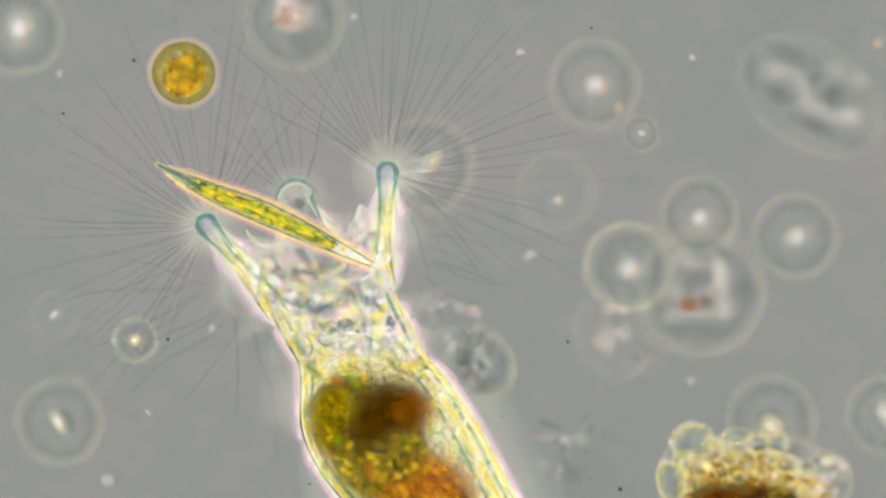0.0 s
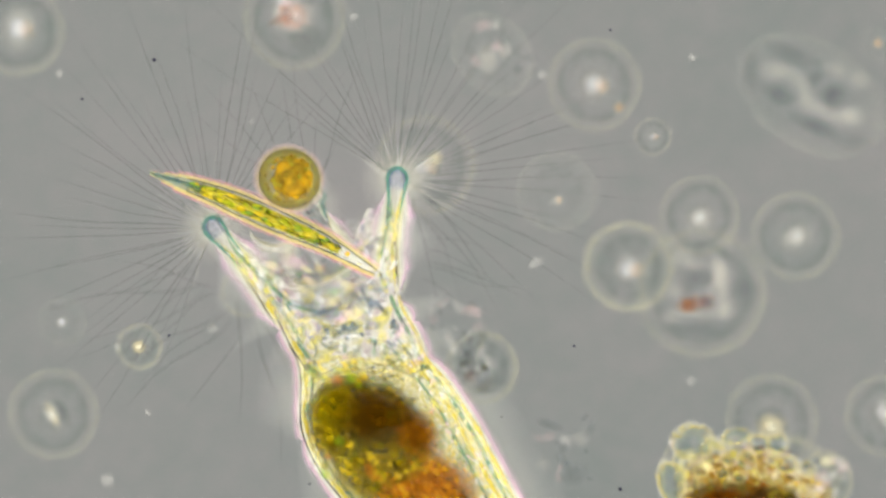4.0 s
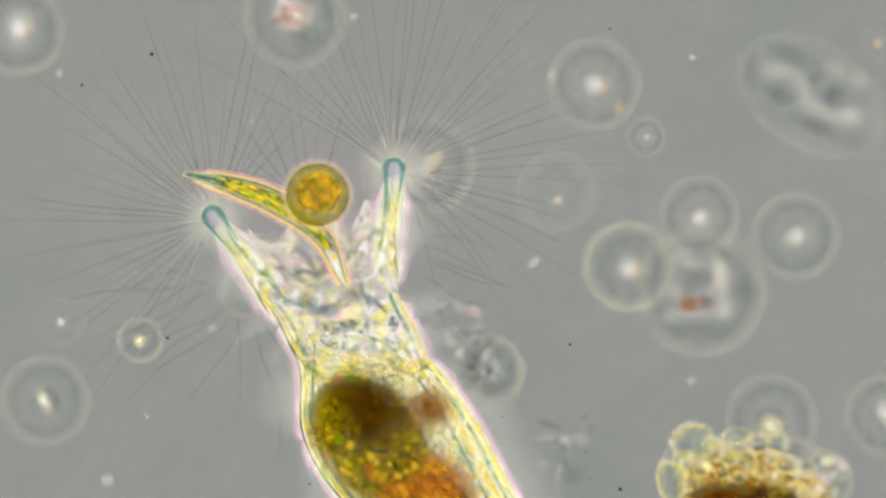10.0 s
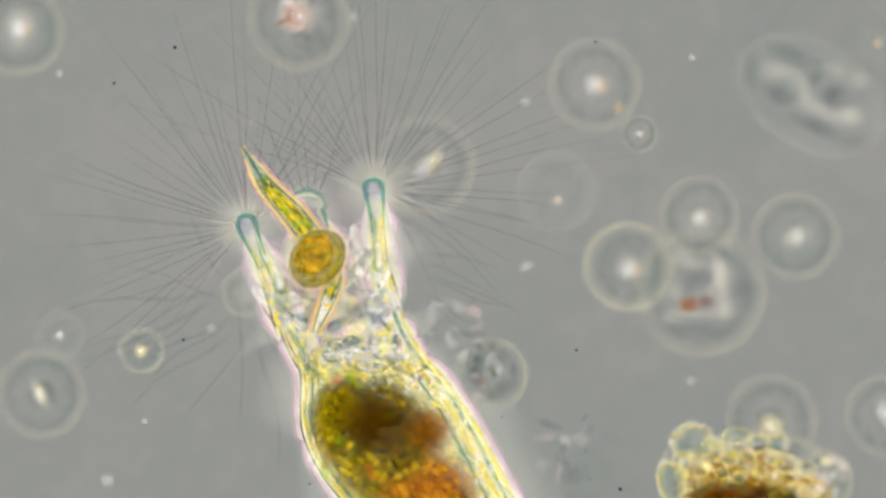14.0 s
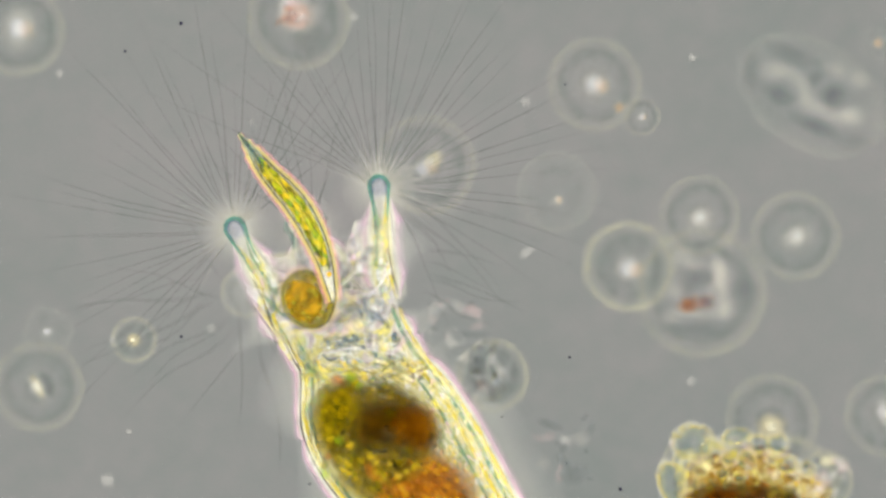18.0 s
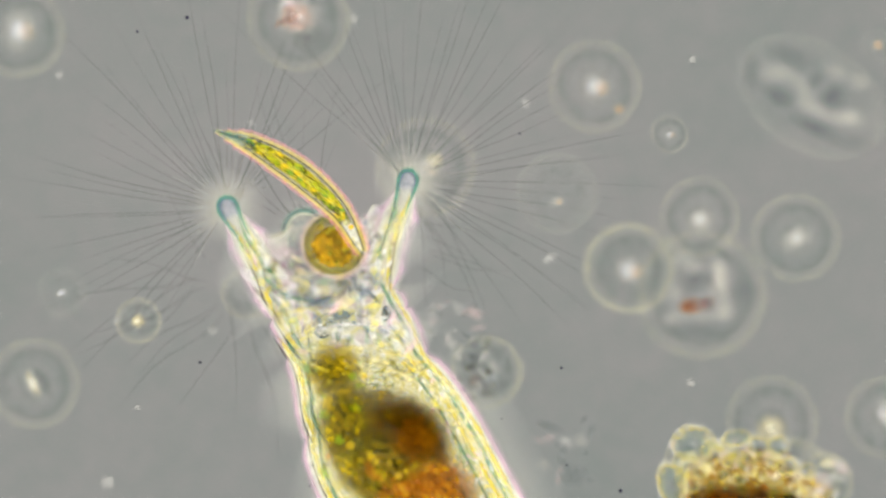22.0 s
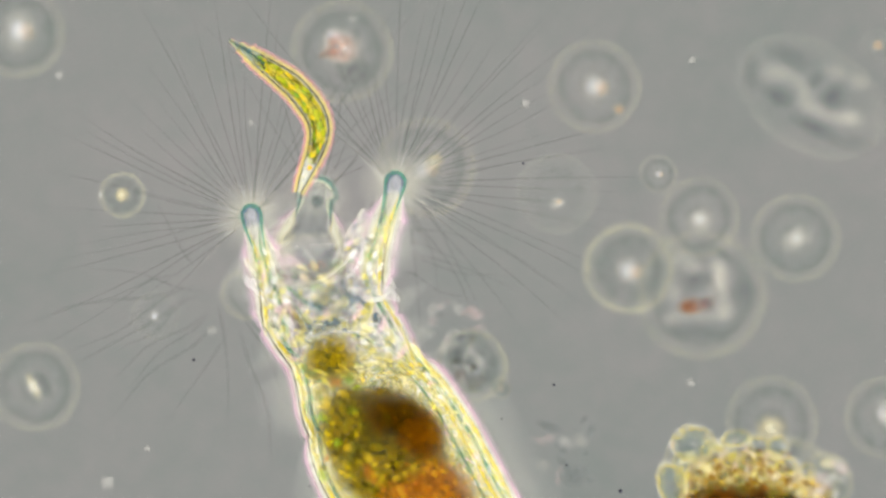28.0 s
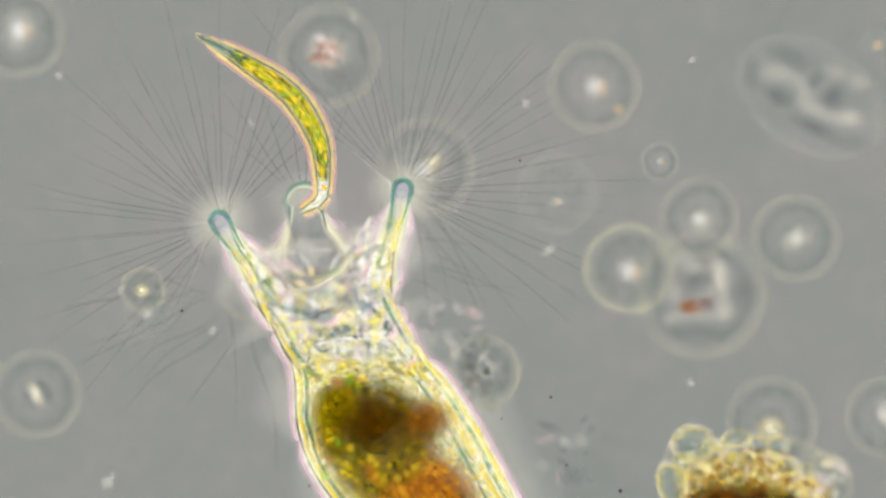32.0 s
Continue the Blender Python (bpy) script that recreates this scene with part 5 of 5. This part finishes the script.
# ---- the colony of clear vesicles round a brown mass ----
colony = thing("vesicle_colony", at(1340, 850, 0.0), "colony of clear yellow vesicles round a dark brown mass", "colony")
CO = Vector(colony.location)
for x, y, rx, ry, mat, z, sd, lab in ((1325, 905, 140, 92, M_CLUMP, 0.02, 4, "tan granular mass"), (1412, 885, 84, 70, M_CLUMP, 0.026, 6, "tan granular mass"), (1318, 908, 112, 78, M_CLUMP_D, 0.047, 8, "dark brown granular core"), (1400, 916, 70, 56, M_CLUMP_D, 0.047, 12, "dark brown granular core"), (1262, 866, 80, 82, M_CLUMP, 0.03, 15, "tan granular mass"), (1335, 852, 112, 78, M_CLUMP, 0.03, 19, "tan granular mass"), (1270, 900, 70, 60, M_CLUMP_D, 0.05, 23, "dark brown granular core")):
    part("granular_mass", unit_lump(sd, 0.25), mat, colony, Matrix.Translation(at(x, y, z) - CO) @ Matrix.Diagonal((rx * U, ry * U, ry * 0.25 * U, 1)), lab)
VES_MESH = unit_lens("vesicle", M_VES, 24, 0.6)
rnd = random.Random(9)
for x, y, rx, ry, tu in ((1205, 817, 19, 26, 10), (1226, 782, 46, 42, 0), (1257, 798, 23, 31, -12), (1302, 773, 33, 19, 8), (1342, 786, 27, 22, 0), (1376, 786, 24, 22, 20), (1323, 818, 22, 25, 15), (1290, 811, 17, 19, 0), (1240, 834, 17, 15, 0), (1188, 852, 32, 48, 10), (1278, 838, 15, 14, 30), (1308, 846, 14, 13, 0), (1346, 836, 16, 15, 0), (1222, 856, 20, 17, 0), (1392, 822, 26, 22, 0), (1428, 830, 20, 18, 0), (1368, 812, 17, 16, 0), (1206, 842, 15, 18, 0)):
    part("vesicle", VES_MESH, None, colony, Matrix.Translation(at(x, y, 0.058 + rnd.uniform(0, 0.012)) - CO) @ pose(0, 0, 0, 0, 0, tu) @ Matrix.Diagonal((rx * U, ry * U, min(rx, ry) * U, 1)))
part("outer_film", BODY_MESH["rim"], None, colony, Matrix.Translation(at(1460, 850, 0.02) - CO) @ Matrix.Diagonal((56 * U, 62 * U, 50 * U, 1)), "clear bladder")
part("outer_film", BODY_MESH["rim"], None, colony, Matrix.Translation(at(1225, 840, 0.02) - CO) @ Matrix.Diagonal((62 * U, 92 * U, 50 * U, 1)), "clear bladder")
part("outer_film", BODY_MESH["rim"], None, colony, Matrix.Translation(at(1340, 850, 0.012) - CO) @ Matrix.Diagonal((172 * U, 100 * U, 50 * U, 1)), "clear bladder")


def over_colony(a, b):
    q, w = b ** 0.5, math.pi * (1.02 + 0.96 * a)
    return 1325 + math.cos(w) * 135 * q, 895 + math.sin(w) * 112 * q


patches("colony_patch", colony, 110, over_colony, [P_GOLD, P_CREAM, P_RUST, P_OLIVE, P_YELLOW, P_CREAM, P_GREEN, P_GREY], (3, 7), 0.052, 31, lambda x, y, z: at(x, y, z) - CO, (0.8, 1.8))
patches("colony_patch", colony, 24, lambda a, b: (1400 + 95 * a, 815 + 60 * b), [P_DIM_PINK, P_DIM_WHITE, P_DIM_WHITE, P_CREAM], (8, 18), 0.05, 32, lambda x, y, z: at(x, y, z) - CO, (0.8, 1.8))
patches("colony_patch", colony, 34, lambda a, b: (1190 + 230 * a, 775 + 70 * b), [P_DIM_WHITE, P_CREAM, P_DIM_PINK, P_YELLOW, P_DIM_WHITE], (5, 12), 0.062, 34, lambda x, y, z: at(x, y, z) - CO, (0.8, 2.2))
patches("colony_patch", colony, 12, lambda a, b: (1225 + 180 * a, 862 + 26 * b), [P_BROWN, P_OLIVE], (8, 18), 0.056, 33, lambda x, y, z: at(x, y, z) - CO, (0.8, 1.8))


# ---- what moves ----
KNOB_L = [(0, 369, 400), (2, 371, 398), (3.5, 377, 404), (5.5, 389, 398), (6.5, 385, 395), (8, 384, 389), (9, 380, 387), (10, 380, 386), (11, 381, 389), (12, 395, 398), (12.5, 412, 400), (13, 427, 401), (14, 439, 400), (14.5, 456, 401), (16.5, 461, 401), (17, 433, 398), (18, 418, 406), (19, 417, 401), (20, 404, 398), (21, 407, 392), (22, 405, 365), (23, 405, 355), (24, 410, 352), (24.9, 405, 355), (25, 500, 508), (25.5, 545, 545), (27.5, 465, 410), (28, 447, 380), (29, 424, 354), (30, 412, 372), (31, 400, 384), (32, 392, 390)]
KNOB_R = [(0, 686, 308), (2, 688, 303), (3, 692, 308), (3.5, 698, 315), (5.5, 710, 320), (7, 710, 313), (8, 707, 309), (9, 700, 305), (10, 698, 302), (11, 697, 306), (12, 709, 322), (12.5, 704, 328), (13, 680, 335), (14, 662, 337), (14.5, 642, 345), (16.5, 648, 341), (17, 662, 334), (17.5, 675, 322), (18, 671, 332), (19, 686, 322), (20, 697, 325), (21, 712, 332), (22, 722, 318), (23, 732, 305), (24, 730, 312), (24.9, 722, 308), (25, 696, 456), (25.5, 660, 460), (27.5, 695, 342), (28, 700, 322), (29, 724, 322), (30, 730, 326), (31, 722, 330), (32, 713, 334)]
KNOB_B = [(0, 526, 358), (3, 535, 362), (5.5, 552, 368), (7, 545, 362), (9, 545, 365), (12, 545, 372), (14.5, 545, 380), (16.5, 545, 400), (21, 540, 410), (23, 540, 400), (24.9, 520, 380), (25, 598, 470), (25.5, 600, 505), (27.5, 555, 355), (28, 560, 350), (29, 560, 345), (30, 562, 350), (32, 540, 360)]
NECK = [(0, 0, 0, 0), (3.5, 6, 5, 0), (6, 10, 3, 0), (9, 5, 0, 0), (11, 6, 3, 0), (12, 12, 14, 0), (13, 12, 24, -1), (14.5, 7, 30, -2), (16.5, 6, 30, -2), (17.5, 8, 18, -1), (18, 8, 26, -1), (18.5, 12, 8, 0), (20, 6, 4, 0), (20.5, 14, -6, 0), (21.5, -3, -10, 1), (22, -5, -18, 2), (23, -6, -32, 2), (24, -8, -28, 2), (24.9, -6, -30, 2), (25, 8, 48, 0), (25.5, 8, 40, 0), (27.5, -18, 4, 2), (28, -20, -6, 3), (29, -16, -12, 3), (30, -10, -8, 2), (32, -4, 6, 1)]
TRUNK = [(0, 0, 0, 0), (18, 0, 0, 0), (20, -3, -2, 0), (22, 0, -4, 0), (24.9, 0, -4, 0), (25, -20, 4, 0), (25.5, -20, 2, 0), (27.5, -4, 0, 0), (30, -2, 0, 0), (32, 0, 0, 0)]
# how far the flabby side bulges at its top, its joint and its lower end
BULGE = [(0, 0, 0, 0), (18, 0, 0, -4), (19, -8, -8, -15), (20, -15, -15, -28), (21, -16, -8, -25), (22, -17, 8, -22), (24.9, -17, 12, -22), (25, -12, -24, -28), (25.5, -10, -22, -28), (27.5, -22, 8, -18), (29, -22, 8, -18), (30, -18, 2, -16), (32, -13, -6, -13)]
SPINDLE = [
    (0, (275, 290), (370, 338), (470, 378), (570, 425), (658, 468)),
    (1, (270, 305), (365, 340), (470, 380), (560, 422), (657, 463)),
    (3, (262, 305), (365, 340), (470, 385), (560, 425), (660, 472)),
    (5.5, (280, 310), (380, 340), (480, 375), (580, 425), (668, 490)),
    (7, (285, 310), (390, 328), (490, 360), (580, 410), (664, 482)),
    (8, (285, 305), (390, 322), (490, 352), (580, 405), (660, 475)),
    (9, (295, 310), (390, 322), (490, 350), (580, 395), (650, 475)),
    (10, (325, 308), (415, 330), (500, 365), (570, 420), (608, 500)),
    (11, (360, 283), (430, 312), (505, 360), (570, 430), (590, 535)),
    (12, (385, 275), (450, 325), (530, 395), (575, 470), (553, 565)),
    (13, (430, 270), (455, 330), (520, 400), (578, 490), (562, 590)),
    (14.3, (430, 260), (475, 325), (540, 400), (590, 490), (558, 585)),
    (16.5, (445, 240), (500, 310), (555, 390), (585, 470), (585, 555)),
    (17, (438, 230), (490, 300), (545, 380), (580, 460), (590, 540)),
    (18, (425, 240), (470, 300), (530, 370), (570, 450), (590, 530)),
    (19, (425, 245), (470, 300), (530, 360), (575, 430), (585, 505)),
    (20, (430, 250), (470, 300), (530, 345), (575, 400), (595, 470)),
    (21, (425, 255), (480, 290), (540, 330), (590, 385), (605, 465)),
    (22, (385, 230), (450, 255), (530, 305), (600, 370), (640, 440)),
    (23, (375, 240), (450, 262), (530, 300), (600, 365), (645, 445)),
    (24, (380, 245), (450, 275), (530, 330), (590, 400), (645, 455)),
    (24.5, (380, 240), (460, 265), (540, 315), (600, 380), (645, 460)),
    (24.9, (375, 240), (460, 262), (540, 310), (600, 375), (635, 455)),
    (25, (370, 335), (470, 330), (550, 345), (625, 395), (655, 505)),
    (25.5, (375, 320), (460, 315), (530, 340), (575, 395), (592, 475)),
    (27.5, (405, 90), (470, 145), (530, 195), (565, 260), (555, 352)),
    (28, (410, 70), (460, 105), (530, 160), (565, 230), (530, 335)),
    (29, (430, 50), (480, 100), (540, 160), (562, 235), (505, 338)),
    (30, (405, 60), (475, 120), (535, 195), (560, 270), (550, 330), (512, 352)),
    (32, (348, 58), (435, 108), (515, 165), (562, 240), (572, 312), (566, 350), (536, 370))]
BALL = [(0, 325, 130), (0.5, 351, 235), (1, 378, 222), (1.5, 416, 180), (2, 458, 283), (2.5, 490, 318), (3, 500, 305), (3.5, 500, 318), (5.5, 586, 293), (6, 588, 277), (6.5, 594, 262), (7, 592, 262), (7.5, 586, 267), (8, 572, 300), (8.5, 562, 313), (9, 568, 318), (9.5, 568, 325), (10, 562, 345), (10.5, 562, 362), (11, 565, 378), (11.5, 575, 392), (12, 585, 412), (12.5, 580, 420), (13, 572, 430), (13.5, 570, 440), (14, 562, 458), (14.5, 558, 472), (16.5, 558, 535), (17, 558, 537), (17.5, 558, 541), (18, 545, 530), (18.5, 541, 505), (19, 540, 498), (19.5, 541, 472), (20, 538, 440), (20.5, 542, 424), (21, 537, 415), (21.5, 545, 438), (22, 592, 430), (22.5, 590, 412), (23, 580, 395), (23.5, 562, 316), (24, 553, 350), (24.2, 555, 384), (24.4, 549, 416), (24.6, 578, 445), (24.9, 595, 440), (25, 550, 105), (25.1, 553, 52), (25.2, 557, 22), (25.3, 540, -12), (25.5, 530, -90), (27.5, 500, -300), (32, 500, -300)]


TILT_X = [(0, 4), (0.5, 20), (1, 42), (1.5, 20), (2, 0), (6, 8), (12, 5), (14, 30), (18, 20), (22, 5), (25, 25), (32, 5)]
TILT_Y = [(0, 5), (1, 0), (1.5, 20), (2, 42), (3, 30), (5.5, 5), (12, -5), (14, 20), (17, 30), (20, 10), (32, 0)]


# how far the left side of the crown is drawn in
FOLD_IN = [(0, 0), (16.5, 0), (18, -14), (19, -28), (20, -32), (21, -28), (21.5, -16), (22, 6), (24.9, 12), (25, 62), (25.5, 70), (27.5, 62), (28, 60), (29, 52), (30, 24), (32, 0)]


def turned(dx, dy, a, x, y):
    """The body part's shift on the map with a turn about the place x, y."""
    p = at(x, y, 0) - ORIGIN
    p.z = 0
    return Matrix.Translation((dx * U, -dy * U, 0)) @ Matrix.Translation(p) @ pose(0, 0, 0, 0, 0, a) @ Matrix.Translation(-p)


def neck_at(t):
    return tuple(between([(r[0], r[k]) for r in NECK], t) for k in (1, 2, 3))


def trunk_at(t):
    return turned(*(between([(r[0], r[k]) for r in TRUNK], t) for k in (1, 2, 3)), 800, 1000)


def place_lobe(ob, keys, base_x, base_y, z, bias=0.0):
    rows = []
    for t, x, y in keys:
        dx, dy, _ = neck_at(t)
        if 24.95 < t < 26:
            dx, dy = dx + 0.6 * (600 - base_x), dy + 90
        d = Vector((x - base_x - dx, -(y - base_y - dy)))
        a = math.degrees(math.atan2(d.y, d.x)) - 90 + bias
        rows.append((t, Matrix.Translation(rel(at(x, y, z))) @ pose(0, 0, 0, 0, 0, max(-75, min(75, a)))))
    walk(ob, rows)


def motions():
    walk(trunk, [(t, turned(dx, dy, a, 800, 1000)) for t, dx, dy, a in TRUNK])
    walk(side_r, [(t, turned(dx, dy, a, 800, 1000)) for t, dx, dy, a in TRUNK])
    walk(side_u, [(t, turned((u + j) / 2, 0, math.degrees(math.atan((j - u) / 150)), 530, 675)) for t, u, j, d in BULGE])
    walk(side_d, [(t, turned((j + d) / 2, 0, math.degrees(math.atan((d - j) / 132)), 560, 816)) for t, u, j, d in BULGE])
    walk(head, [(t, Matrix.Translation((0, 0, 0.016 if 24.95 < t < 27 else 0)) @ turned(dx, dy, a, 620, 620)) for t, dx, dy, a in NECK])
    walk(cup, [(t, turned(dx + 0.45 * between(FOLD_IN, t), dy + (44 if 24.95 < t < 27 else 0), a, 620, 620)) for t, dx, dy, a in NECK])
    walk(wall_l, [(t, turned(dx + between(FOLD_IN, t), dy - (36 if 24.95 < t < 27 else 0), a, 620, 620)) for t, dx, dy, a in NECK])
    walk(wall_r, [(t, turned(dx - (6 if 24.95 < t < 27 else 0), dy - (36 if 24.95 < t < 27 else 0), a, 620, 620)) for t, dx, dy, a in NECK])
    GZ_ = Z0 + 0.028
    for ob, z, keys in (
            (stomach, Z0 + 0.018, [(0, 652, 765, -40), (2, 656, 758, -25), (6, 650, 768, -40), (12, 656, 768, -30), (14, 662, 764, -20), (18, 664, 764, -20), (20, 682, 784, -35), (24.9, 690, 790, -35), (25, 680, 796, -15), (25.5, 680, 796, -15), (28, 686, 784, -35), (30, 672, 772, -35), (32, 662, 765, -25)]),
            (dark_clump, Z0 + 0.0365, [(0, 682, 732, 40), (2, 678, 730, 15), (3, 674, 733, 0), (6, 661, 754, -35), (8, 667, 730, -32), (10, 655, 728, -45), (12, 667, 766, -70), (14, 672, 757, -30), (17, 687, 757, 0), (19, 704, 757, -20), (20, 707, 765, -25), (21, 715, 753, -22), (23, 730, 759, -35), (24.5, 704, 743, 0), (24.9, 700, 745, 0), (25, 695, 768, 0), (25.5, 696, 770, 0), (28, 709, 745, -35), (30, 700, 749, -25), (32, 668, 750, -20)]),
            (rust_clump, GZ_ + 0.0115, [(0, 735, 725, 0), (2, 773, 733, 0), (4, 740, 770, 0), (5.5, 660, 812, 0), (6.5, 652, 818, 0), (8, 642, 826, 0), (8.8, 735, 745, 0), (9.2, 752, 728, 0), (10, 762, 722, 0), (12, 765, 750, 0), (14, 760, 762, 0), (17, 758, 750, 0), (19, 712, 764, 0), (23, 738, 775, 0), (24.5, 746, 752, 0), (25, 735, 768, 0), (28, 745, 768, 0), (30, 750, 750, 0), (32, 758, 738, 0)]),
            (side_clump, Z0 + 0.026, [(0, 612, 742, 0), (24.9, 612, 742, 0), (25, 604, 782, 0), (25.5, 606, 784, 0), (27.5, 612, 752, 0), (30, 610, 742, 0), (32, 612, 742, 0)]),
            (upper_clump, GZ_ + 0.003, [(0, 590, 725, 0), (17, 600, 730, 0), (19, 595, 715, 0), (20, 590, 690, 10), (21, 586, 667, 15), (23, 592, 648, 20), (24.5, 583, 652, 10), (24.9, 585, 655, 10), (25, 600, 738, 0), (25.5, 600, 736, 0), (27.5, 586, 636, 10), (29, 584, 632, 10), (30, 584, 672, 5), (32, 600, 720, 0)])):
        walk(ob, [(t, trunk_at(t).inverted() @ Matrix.Translation(rel(at(x, y, z))) @ pose(0, 0, 0, 0, 0, a)) for t, x, y, a in keys])
    place_lobe(lobe_l, KNOB_L, 500, 570, Z0 + 0.006)
    place_lobe(lobe_r, KNOB_R, 692, 505, Z0 + 0.008)
    place_lobe(lobe_b, KNOB_B, 560, 480, Z0 - 0.02)
    base = Vector(alga.location)
    tracks = [[] for _ in pieces]
    for t, *pts in SPINDLE:
        z = between([(0, 0.085), (14.5, 0.085), (16.5, 0.11), (23, 0.11), (23.6, 0.088), (24.2, 0.09), (24.6, 0.11), (32, 0.11)], t)
        line = smooth_line(pts, SEGS * 2)
        for i in range(SEGS):
            p, a, b = line[2 * i + 1], line[2 * i], line[2 * i + 2]
            ang = math.degrees(math.atan2(-(b.y - a.y), b.x - a.x))
            tracks[i].append((t, Matrix.Translation(at(p.x, p.y, z) - base) @ pose(0, 0, 0, 0, 0, ang)))
    for seg, rows in zip(pieces, tracks):
        walk(seg, rows)
    rows = []
    for t, x, y in BALL:
        z = between([(0, 0.112), (14.5, 0.112), (16.5, 0.088), (23.1, 0.088), (23.5, 0.115), (24.1, 0.115), (24.5, 0.088), (24.9, 0.088), (25, 0.112), (32, 0.112)], t)
        rows.append((t, Matrix.Translation(at(x, y, z)) @ pose(0, 0, 0, between(TILT_X, t), between(TILT_Y, t), 14 * t)))
    walk(gold, rows)

    def glide(ob, r, keys, spin=0.0, turn0=0.0):
        walk(ob, [(t, Matrix.Translation(at(x, y, 0.22 * r * U)) @ pose(0, 0, 0, 0, 0, turn0 + spin * t)) for t, x, y in keys])

    glide(c_top, 98, [(0, 520, 35), (11.5, 521, 33), (13, 528, 36), (20, 528, 33), (24.9, 527, 33), (25, 562, 84), (25.4, 595, 108), (25.5, 598, 110), (27.5, 612, 90), (28, 606, 88), (29, 596, 92), (30, 588, 96), (32, 582, 96)])
    glide(c_dot, 36, [(0, 1135, 236), (3, 1150, 240), (6, 1162, 245), (9, 1150, 243), (13, 1131, 240), (17, 1135, 215), (19, 1137, 203), (23, 1193, 250), (25.5, 1180, 280), (28, 1165, 305), (32, 1168, 283)])
    glide(c_small, 44, [(0, 240, 602), (1, 241, 610), (3.5, 246, 614), (6, 249, 608), (9, 248, 600), (12, 254, 617), (13, 256, 623), (14.5, 247, 619), (17, 237, 610), (18.5, 238, 600), (19, 238, 602), (20, 234, 587), (21, 245, 560), (22, 245, 565), (23, 248, 562), (24.9, 248, 552), (25, 338, 602), (25.5, 320, 592), (27.5, 208, 370), (28, 217, 342), (29, 238, 380), (30, 248, 430), (31, 252, 475), (32, 253, 510)])
    glide(c_left, 46, [(0, 97, 557), (6, 113, 572), (9, 110, 565), (13, 108, 594), (17, 92, 588), (19, 80, 582), (20.5, 95, 545), (23, 112, 506), (24.9, 112, 500), (25.1, 262, 567), (25.5, 278, 556), (28, 274, 556), (30, 264, 552), (32, 262, 553)])
    glide(c_lens, 86, [(0, 105, 747), (3, 97, 737), (6, 89, 725), (9, 82, 713), (13, 75, 700), (16.5, 69, 690), (20, 66, 678), (22, 60, 676), (25, 57, 675), (28, 62, 681), (32, 66, 694)])
    glide(c_side, 70, [(0, 850, 650), (6, 856, 652), (12, 868, 660), (19, 872, 665), (21.5, 862, 655), (25, 858, 660), (27.5, 835, 645), (28, 835, 645), (30, 850, 650), (32, 858, 655)])
    glide(c_bead, 20, [(0, 1000, 960), (25.5, 1000, 960), (27.5, 884, 684), (29, 890, 686), (30.5, 880, 700), (32, 866, 714)])
    glide(swimmer, 70, [(0, 1085, 595), (0.5, 1050, 490), (1, 1026, 430), (1.5, 994, 364), (2, 970, 311), (2.5, 945, 262), (3, 905, 210), (3.5, 885, 175), (5.5, 850, -150), (32, 850, -200)], 3, 30)

    def waft(ob, r, keys, turn=0):
        walk(ob, [(t, Matrix.Translation(at(x, y, r * U)) @ pose(0, 0, 0, 0, 0, turn)) for t, x, y in keys])

    waft(g1, 5, [(0, 237, 107), (6, 279, 104), (9, 265, 97), (13, 300, 94), (17, 322, 38), (19, 318, 45), (23, 333, 25), (24.9, 325, 30), (25.2, 330, -60), (32, 330, -80)])
    waft(g2, 3.6, [(0, 112, 201), (6, 151, 163), (9, 139, 151), (13, 192, 152), (17, 215, 105), (21, 240, 60), (25, 260, 20), (28, 300, -40), (32, 300, -60)])
    waft(g3, 4, [(0, 297, 601), (6, 300, 593), (9, 291, 596), (13, 325, 604), (17, 320, 588), (21, 340, 640), (23, 361, 637), (28, 343, 634), (32, 322, 547)])
    waft(g4, 3.4, [(0, 1005, 605), (6, 1018, 614), (9, 1007, 609), (13, 1021, 617), (20, 1000, 640), (32, 975, 700)])
    waft(g5, 3.2, [(0, 1047, 50), (6, 1086, 54), (9, 1083, 51), (13, 1062, 63), (18, 1000, 150), (23, 907, 243), (24.9, 901, 250), (28, 926, 286), (32, 920, 281)])
    waft(g6, 6, [(0, 937, 452), (6, 950, 468), (9, 946, 463), (13, 936, 477), (17, 918, 442), (19, 953, 453), (23, 973, 454), (28, 988, 360), (32, 971, 440)], 30)
    waft(g7, 6, [(0, 920, 92), (3, 950, 120), (6, 975, 149), (9, 984, 125), (13, 930, 180), (32, 930, 180)])

    waft(g8, 4, [(0, 262, 730), (14, 256, 745), (17, 240, 765), (20, 212, 752), (21, 235, 711), (23, 250, 745), (25, 302, 820), (28, 260, 790), (32, 200, 838)])


motions()
